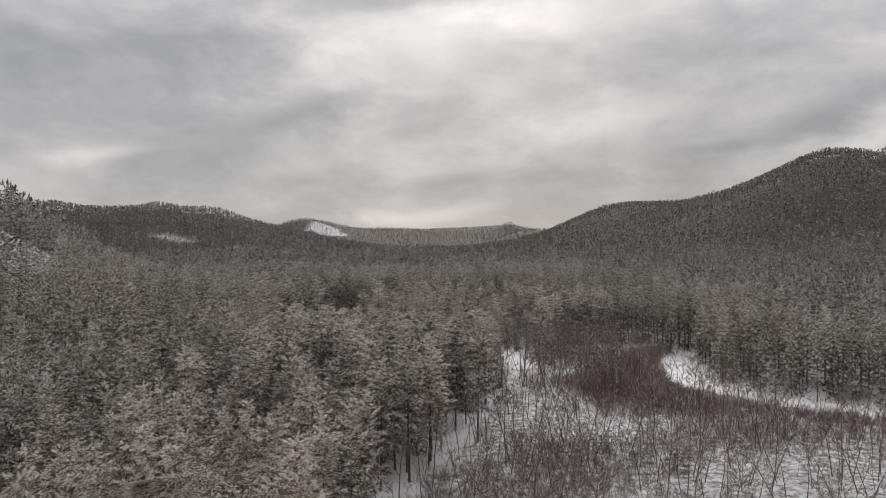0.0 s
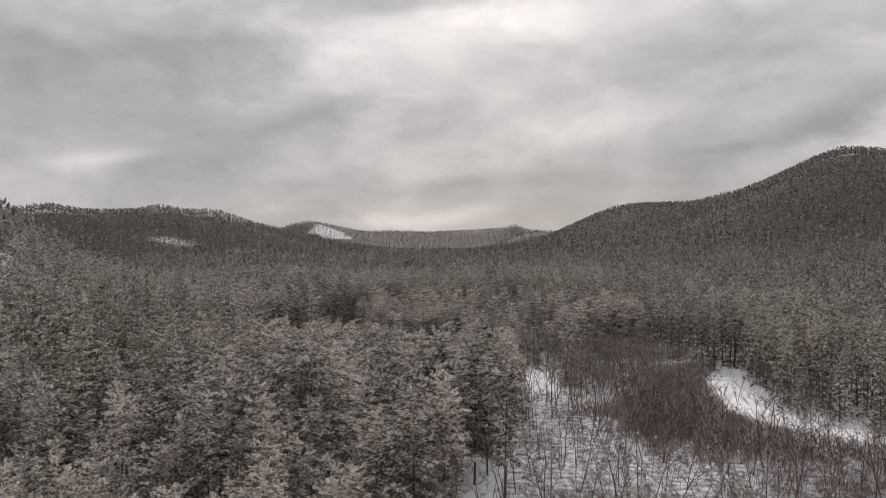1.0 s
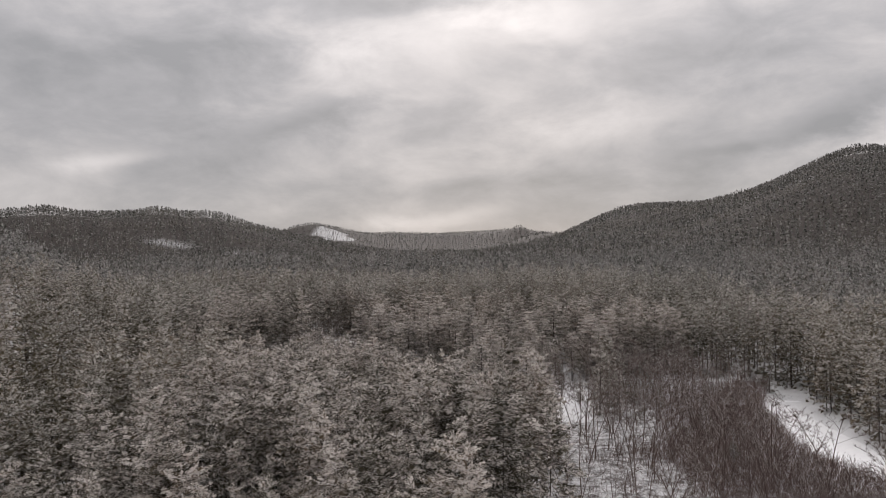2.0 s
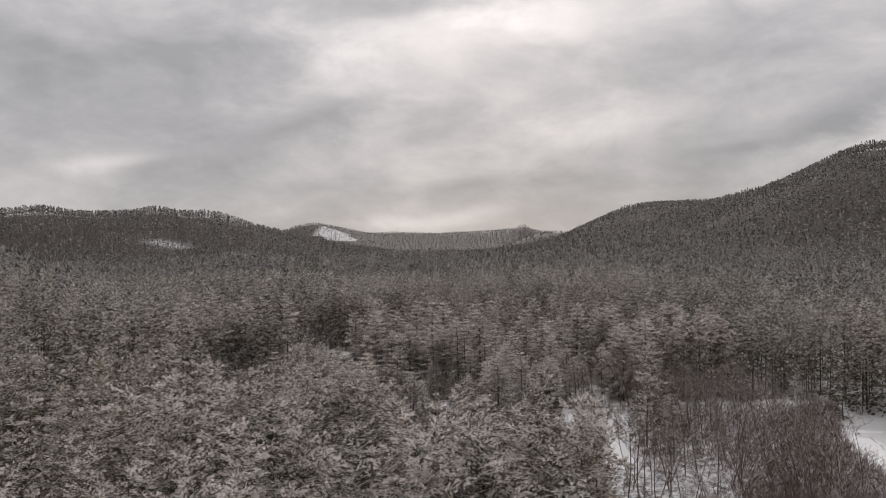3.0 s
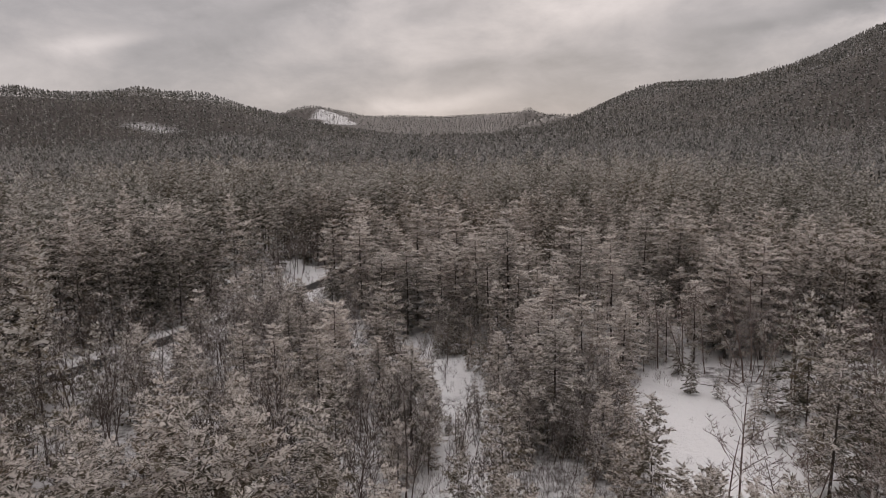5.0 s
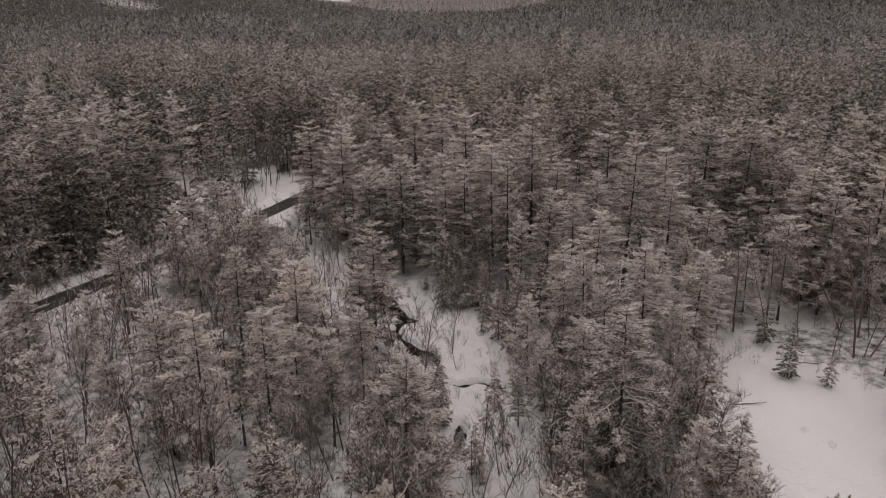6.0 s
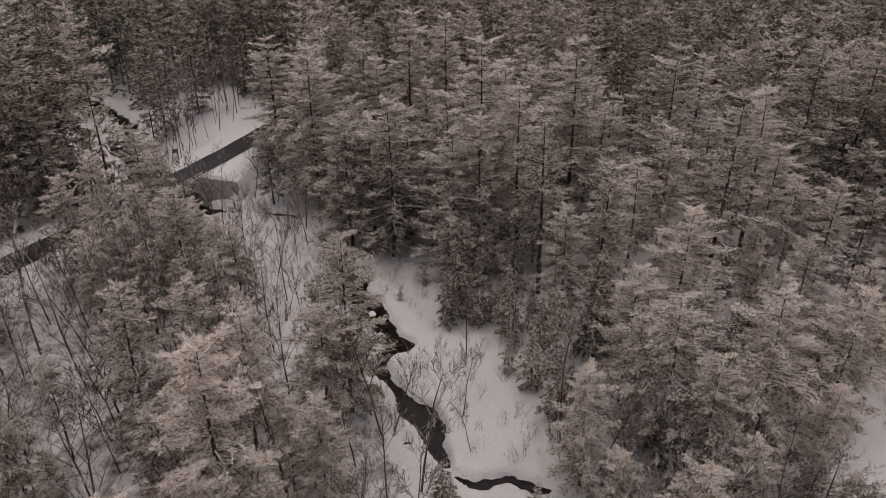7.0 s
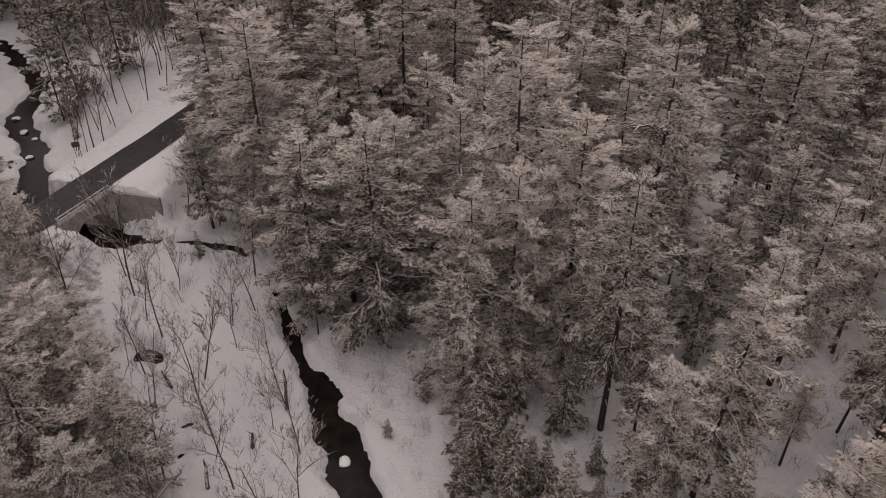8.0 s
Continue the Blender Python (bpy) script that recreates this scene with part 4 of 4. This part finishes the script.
ok = ((inside(GLADE, X, Y) & (X < 16) & (rng.uniform(0, 1, X.shape) < np.where(Y < 262, 0.2, 0.45))) | (inside(MIXED, X, Y) & (rng.uniform(0, 1, X.shape) < 0.95)) | (inside(MARSH, X, Y) & (X < 72) & (Y > 262) & (rng.uniform(0, 1, X.shape) < 0.25))) & (dr > np.where(Y > 345, 10, 5.5)) & (db > hw + 1.5) & ~inside(CLEARING, X, Y)
X, Y = X[ok], Y[ok]
size = rng.uniform(0.75, 1.25, len(X)) * np.where((X > -13) & (Y < 303), 0.62, 1.0)
first = np.argsort(np.hypot(X + 22, Y - 318))
for i in first[:118]:
    k = int(rng.randint(0, 4))
    m = pose(X[i], Y[i], float(ground(X[i], Y[i])), rng.uniform(-5, 5), rng.uniform(-5, 5), rng.uniform(0, 360)) @ Matrix.Scale(float(size[i]), 4)
    place(first_bare, BARE_MESH, k, m, "bare_tree", BARE_LABELS[k], "bare tree", "bare trees along the brook")
rest = first[118:]
tagged(scatter("hardwood_stand", [joined(t) for t in bare_near], rows_of(X[rest], Y[rest], REF * size[rest], 4), [TWIG]), "leafless hardwoods mixed into the pine wood", "bare trees", kind="stuff")
# frosted hardwoods crowding the brook
X, Y = sites(-15, 4, 268, 326, 2.9)
db, hw = along(BROOK, X, Y)
ok = (inside(BROOK_OPEN, X, Y) & ((Y < 301) & (X < -11.5) & (Y > 276) | (X > -3) & (Y > 298)) & (db > hw + 1.2)) & (rng.uniform(0, 1, X.shape) < 0.8)
for x, y in zip(X[ok], Y[ok]):
    k = int(rng.choice([0, 2]))
    m = pose(x, y, float(ground(x, y)), rng.uniform(-8, 8), rng.uniform(-8, 8), rng.uniform(0, 360)) @ Matrix.Scale(rng.uniform(0.5, 0.85), 4)
    place(first_bare, BARE_MESH, k, m, "bare_tree", BARE_LABELS[k], "bare tree", "bare trees along the brook")
X, Y = sites(-76, -46, 372, 412, 3.4)
dr, _ = along(ROAD, X, Y)
db, hw = along(BROOK, X, Y)
ok = (dr > 8.5) & (dr < 17) & (db > hw + 2) & (X < -50) & (rng.uniform(0, 1, X.shape) < 0.95)
for x, y in zip(X[ok], Y[ok]):
    k = int(rng.choice([1, 3]))
    m = pose(x, y, float(ground(x, y)), rng.uniform(-4, 4), rng.uniform(-4, 4), rng.uniform(0, 360)) @ Matrix.Scale(rng.uniform(0.8, 1.2), 4)
    place(first_bare, BARE_MESH, k, m, "bare_tree", BARE_LABELS[k], "bare tree", "bare trees along the brook")
# a clump of frosted hardwoods beside the clearing
X, Y = sites(-2, 20, 266, 314, 2.9)
ok = inside(CLUMP, X, Y)
for x, y in zip(X[ok], Y[ok]):
    k = int(rng.choice([0, 2]))
    m = pose(x, y, float(ground(x, y)), rng.uniform(-8, 8), rng.uniform(-8, 8), rng.uniform(0, 360)) @ Matrix.Scale(rng.uniform(0.6, 1.0), 4)
    place(first_bare, BARE_MESH, k, m, "bare_tree", BARE_LABELS[k], "bare tree", "bare trees along the brook")
X, Y = sites(-3, 20, 264, 314, 4.6)
ok = inside(CLUMP, X, Y) & (rng.uniform(0, 1, X.shape) < 0.85)
CLUMP_PINES = [(float(x), float(y), float(h)) for x, y, h in zip(X[ok], Y[ok], rng.uniform(6.0, 12.5, int(ok.sum())))]
# marsh hardwoods and brush
X, Y = sites(-14, 190, 60, 338, 4.6, 0.7)
dv, vw = along(RIVER, X, Y)
ok = inside(MARSH, X, Y) & ~inside(CLEARING, X, Y) & (dv > vw + 6) & in_view(X, Y) & (rng.uniform(0, 1, X.shape) < 0.8)
ok &= ~((Y > 262) & (Y < 318) & (X < 43))
X, Y = X[ok], Y[ok]
rows = rows_of(X, Y, REF * rng.uniform(0.35, 1.45, len(X)) * np.where((Y > 215) & (X < 60), 1.15, 1.0), 4)
rows[:, 6] = rng.uniform(-0.28, 0.28, len(X))
tagged(scatter("marsh_trees", bare_mid, rows, [MARSH_TWIG]), "leafless grey-brown hardwoods standing in a snowy marsh", "bare trees", kind="stuff")
X, Y = sites(-14, 190, 60, 335, 1.45, 0.7)
dv, vw = along(RIVER, X, Y)
thick = wobble(X, Y, 0.06, 61)
ok = inside(MARSH, X, Y) & ~inside(CLEARING, X, Y) & (dv > vw - 0.5) & in_view(X, Y)
ok &= (thick + rng.uniform(-0.5, 0.5, X.shape) > np.where((Y < 195) & (X < 14), 1.1, np.where((Y < 185) & (X < 95), 0.42, np.where((X > 42) & (X < 80) | (Y > 225) & (Y < 265) & (X < 60), -0.45, 0.25)))) | (dv - vw < 15) & (thick > -0.7)
X, Y = X[ok], Y[ok]
tagged(scatter("marsh_brush", shrubs, rows_of(X, Y, REF * rng.uniform(0.5, 1.3, len(X)) * np.where((Y > 195) & (X < 70), 1.2, 1.0), 4), [BRUSH]), "thick reddish-brown leafless brush on the marsh", "brush", kind="stuff")
X, Y = sites(-60, 60, 214, 372, 2.4)
db, hw = along(BROOK, X, Y)
dr, _ = along(ROAD, X, Y)
ok = (inside(BROOK_OPEN, X, Y) | inside(GLADE, X, Y) | inside(MIXED, X, Y) | inside(CLEARING, X, Y) | (X > -8) & (Y > 300) & (Y < 350)) & (db > hw + 0.4) & (dr > 6) & (rng.uniform(0, 1, X.shape) < np.where(inside(MIXED, X, Y), 0.6, np.where(inside(CLEARING, X, Y), 0.08, np.where(inside(GLADE, X, Y), 0.95, 0.75))))
X, Y = X[ok], Y[ok]
tagged(scatter("brook_brush", shrubs, rows_of(X, Y, REF * rng.uniform(0.3, 0.75, len(X)) * np.where(inside(GLADE, X, Y), 1.7, 1.0), 4), [TWIG]), "thin leafless shrubs poking out of the snow", "brush", kind="stuff")
# young pines in the marsh and along the wood's edge
YOUNG = [(-6.5, 322, 5), (-9.5, 331, 9), (-12, 333.5, 10), (-4.5, 319, 8), (-2.5, 315, 9), (-2, 322, 11), (2, 324, 12), (-6, 328, 10), (6, 320, 12), (0, 330, 13), (8, 316, 11), (5, 334, 10), (-3, 326, 6), (10, 326, 12), (-8, 333, 8), (14, 318, 11), (18, 324, 12), (24, 320, 10), (-12, 341, 10), (22, 315, 9), (32, 308, 8), (36, 306, 9), (11, 314, 9), (0.5, 307, 7), (-1.5, 311, 6), (1, 315, 8), (-1, 319, 5), (-4, 329, 9), (-7, 331, 7), (-10, 292, 6), (-13, 296, 7), (-7, 297, 6), (-6, 301, 7), (-13, 301, 8), (-12.5, 305, 6), (-8.5, 288, 7), (-5.5, 293, 8), (-14, 291, 8), (-1.5, 303, 5), (-12.5, 288, 8), (-9, 339, 9), (4, 327, 10), (-16, 341, 6), (-5, 337, 8), (48, 302, 8), (53, 270, 7), (44, 262, 8), (36, 258, 7), (28, 252, 8), (58, 250, 9), (-18.7, 337, 3.4), (-11.4, 336.5, 12), (-13, 331, 8), (-6, 325.5, 4), (-41, 361, 6), (-12, 297, 7), (6, 305, 9), (0, 301, 8), (15, 288, 7), (14, 279, 6), (8, 292, 8), (3, 296, 7), (-8, 287, 6), (11, 275, 5), (17, 299, 8), (-3, 333, 7), (12, 330, 6), (20, 336, 8), (-20, 353, 7), (28, 330, 7), (46, 289, 12), (50, 292, 11), (56, 281, 9), (34.5, 288, 9), (37.5, 286, 10), (41, 290, 8), (43, 280, 9), (45, 274, 10), (38, 279, 7), (46, 297, 11), (41, 298, 9), (49, 283, 9), (52, 288, 12), (47, 268, 8),
         (33, 318, 9), (60, 305, 9), (28.5, 158, 9), (33, 153, 8), (42.6, 147, 10), (47, 142, 11), (52, 150, 7), (36, 195, 8), (55, 225, 8), (62, 300, 7), (-60, 330, 6), (-66, 388, 2.5), (-63.5, 390, 1.8), (-43, 372, 7)]
for x, y, h in YOUNG + CLUMP_PINES:
    k = int(rng.randint(0, 3))
    s = h / 9.0
    w = s * (1.25 if h < 4 else 1.0) * (1.3 if 0 < x < 18 and 264 < y < 305 else 1.0)
    m = pose(x, y, float(ground(x, y)), 0, 0, rng.uniform(0, 360)) @ Matrix.Diagonal((w, w, s, 1))
    place(first_young, YOUNG_MESH, k, m, "young_pine", "young frosted pine with branches down to the snow", "pine tree", "young pines")


# ---- the bridge, the sign, logs and stones ----
def build_bridge():
    """A low concrete arch bridge; local x runs along the road, y across it."""
    root = new("bridge")
    root.matrix_world = pose(-56.3, 365.0, 0, 0, 0, 69.5)
    half, deck = 2.8, 3.36
    for side in (-1, 1):
        y0, y1 = side * half, side * (half + 0.45)
        crest = deck + (0.28 if side < 0 else -0.35)
        bm = bmesh.new()
        n = 20
        for k in range(n):
            a, b = -3.8 + 7.6 * k / n, -3.8 + 7.6 * (k + 1) / n
            za = -1.6 + 3.9 * math.sqrt(max(0.0, 1 - (a / 3.35) ** 2)) if abs(a) < 3.35 else -2.2
            zb = -1.6 + 3.9 * math.sqrt(max(0.0, 1 - (b / 3.35) ** 2)) if abs(b) < 3.35 else -2.2
            vs = [bm.verts.new(p) for p in ((a, y0, za), (b, y0, zb), (b, y0, crest), (a, y0, crest), (a, y1, za), (b, y1, zb), (b, y1, crest), (a, y1, crest))]
            for f in ((0, 1, 2, 3), (7, 6, 5, 4), (3, 2, 6, 7), (0, 4, 5, 1)):
                bm.faces.new([vs[i] for i in f])
        bmesh.ops.remove_doubles(bm, verts=bm.verts, dist=0.001)
        bmesh.ops.recalc_face_normals(bm, faces=bm.faces)
        part("spandrel_wall", bm, CONCRETE, root)
        for end in (-1, 1):
            if side < 0 < end:
                continue
            bm = bmesh.new()
            box(bm, 0, -0.22, -2.2, 5.0, 0.22, 3.5)
            for v in bm.verts:
                if v.co.x > 2 and v.co.z > 0:
                    v.co.z = 1.7
            ang = math.atan2(side * 0.8, end * 1.0)
            bmesh.ops.transform(bm, matrix=Matrix.Translation((end * 3.7, side * (half + 0.2), 0)) @ Matrix.Rotation(ang, 4, "Z"), verts=bm.verts)
            part("wing_wall", bm, CONCRETE, root)
        if side > 0:
            continue
        rail = bmesh.new()
        for z in (0.62, 0.98):
            box(rail, -3.8, side * (half + 0.20) - 0.05, deck + z - 0.06, 3.8, side * (half + 0.20) + 0.05, deck + z + 0.06)
        part("guard_rail", rail, STEEL, root, "pale metal guard rail")
        for k in range(6):
            bm = bmesh.new()
            x = -3.6 + 7.2 * k / 5
            box(bm, x - 0.09, side * (half + 0.22) - 0.09, deck + 0.25, x + 0.09, side * (half + 0.22) + 0.09, deck + 1.08)
            bmesh.ops.bevel(bm, geom=bm.edges[:], offset=0.015, segments=1, affect="EDGES")
            part("post", bm, STEEL, root)
    bm = bmesh.new()
    n = 16
    for k in range(n):
        a, b = math.pi * k / n, math.pi * (k + 1) / n
        vs = []
        for y in (-half, half):
            for g in (a, b):
                vs.append(bm.verts.new((3.35 * math.cos(g), y, -1.6 + 3.9 * math.sin(g))))
        bm.faces.new((vs[0], vs[1], vs[3], vs[2]))
    bmesh.ops.remove_doubles(bm, verts=bm.verts, dist=0.001)
    part("arch_barrel", bm, CONCRETE, root)
    bm = bmesh.new()
    box(bm, -3.8, -half, deck - 0.85, 3.8, half, deck - 0.02)
    part("deck", bm, CONCRETE, root)
    # the long wing wall beside the pool
    (ax, ay), (bx, by) = WING
    ln = math.hypot(bx - ax, by - ay)
    bm = bmesh.new()
    box(bm, -0.3, -0.2, -1.5, ln, 0.2, 3.15)
    for v in bm.verts:
        if v.co.z > 0 and v.co.x > 1:
            v.co.z = 2.75
    bmesh.ops.bevel(bm, geom=bm.edges[:], offset=0.03, segments=1, affect="EDGES")
    bmesh.ops.transform(bm, matrix=root.matrix_world.inverted() @ Matrix.Translation((ax, ay, 0)) @ Matrix.Rotation(math.atan2(by - ay, bx - ax), 4, "Z"), verts=bm.verts)
    part("wing_wall", bm, CONCRETE, root)
    tagged(root, "low concrete arch bridge with a pale guard rail over the brook", "bridge")


def build_sign():
    root = new("road_sign")
    z = float(ground(-59.3, 375.8))
    root.matrix_world = pose(-59.3, 375.8, z, 0, 0, 25)
    for dx in (-0.28, 0.28):
        bm = bmesh.new()
        box(bm, dx - 0.035, -0.035, -0.4, dx + 0.035, 0.035, 2.0)
        part("post", bm, SIGN_BACK, root)
    bm = bmesh.new()
    box(bm, -0.45, -0.065, 1.4, 0.45, -0.036, 2.1)
    bmesh.ops.bevel(bm, geom=[e for e in bm.edges if abs(e.verts[0].co.y - e.verts[1].co.y) > 0.01], offset=0.06, segments=2, affect="EDGES")
    part("panel", bm, SIGN_BACK, root, "dark back of a small sign panel")
    tagged(root, "small dark road sign on two thin posts in the snow", "road sign")


def build_log(x, y, length, radius, turn, pitch, name="fallen_log", label="fallen dead trunk half buried in snow"):
    s = Soup()
    r = random.Random(int(x * 10))
    pts = [Vector((length * t, r.uniform(-0.05, 0.05) * length * t, 0)) for t in (0, 0.35, 0.7, 1)]
    s.tube(pts, [radius, radius * 0.85, radius * 0.65, radius * 0.3], 7, 0)
    for k in range(3):
        p = pts[1].lerp(pts[3], r.random())
        s.tube([p, p + Vector((r.uniform(0.2, 0.6), r.uniform(-0.6, 0.6), r.uniform(0.1, 0.7)))], [radius * 0.3, radius * 0.1], 4, 0)
    ob = new(name, s.mesh("log", [BOUGH], True))
    ob.matrix_world = pose(x, y, float(ground(x, y)) + radius * 0.6, 0, -pitch, turn)
    tagged(ob, label, "log", "fallen logs")


def build_stone(x, y, r, mat, name, label, category, z=-1.32):
    bm = bmesh.new()
    bmesh.ops.create_icosphere(bm, subdivisions=2, radius=1.0)
    q = random.Random(int(x * 100 + y))
    o = Vector((q.uniform(-9, 9), q.uniform(-9, 9), q.uniform(-9, 9)))
    for v in bm.verts:
        v.co *= 1 + 0.28 * noise.noise(v.co * 1.4 + o)
        v.co = Vector((v.co.x * r * 1.2, v.co.y * r, v.co.z * r * 0.6))
    me = bpy.data.meshes.new(name)
    bm.to_mesh(me)
    bm.free()
    me.materials.append(mat)
    ob = new(name, me)
    ob.matrix_world = pose(x, y, z + r * 0.15, 0, 0, q.uniform(0, 360))
    tagged(ob, label, category)


build_bridge()
build_sign()
for x, y, ln, rad, turn, pitch in ((24, 303, 3.2, 0.22, 70, 18), (22, 301, 4.5, 0.12, 5, 1), (20, 303.5, 3.0, 0.08, 20, 2), (-10.5, 284, 4.5, 0.14, 300, 3), (-31.5, 331.5, 2.4, 0.16, 100, 68), (-34, 333, 3.5, 0.15, 250, 5),
                                   (-62, 372.5, 3.2, 0.07, 35, 1), (38, 312, 5.0, 0.12, 200, 14), (-12, 305.5, 3.0, 0.1, 170, 2), (-27.3, 339.5, 4.2, 0.17, 60, 84), (-29.2, 335.5, 1.6, 0.18, 10, 82), (-37.5, 341.5, 2.2, 0.15, 200, 80)):
    build_log(x, y, ln, rad, turn, pitch)
for x, y, r in ((-75.5, 391.5, 0.6), (-76.5, 389, 0.5), (-74.2, 386.5, 0.45), (-73, 389.5, 0.4), (-79, 396, 0.55), (-48, 365.2, 0.5), (-50.5, 362.8, 0.4), (-71, 384, 0.5)):
    build_stone(x, y, r, ROCK, "brook_stone", "snow-capped boulder standing in the brook", "stone")
for x, y, r in ((-22.0, 335.0, 0.45), (-20.6, 330.5, 0.4), (-16.5, 320.0, 0.4)):
    build_stone(x, y, r, SNOW, "snow_lump", "rounded lump of snow on a stone in the brook", "snow")
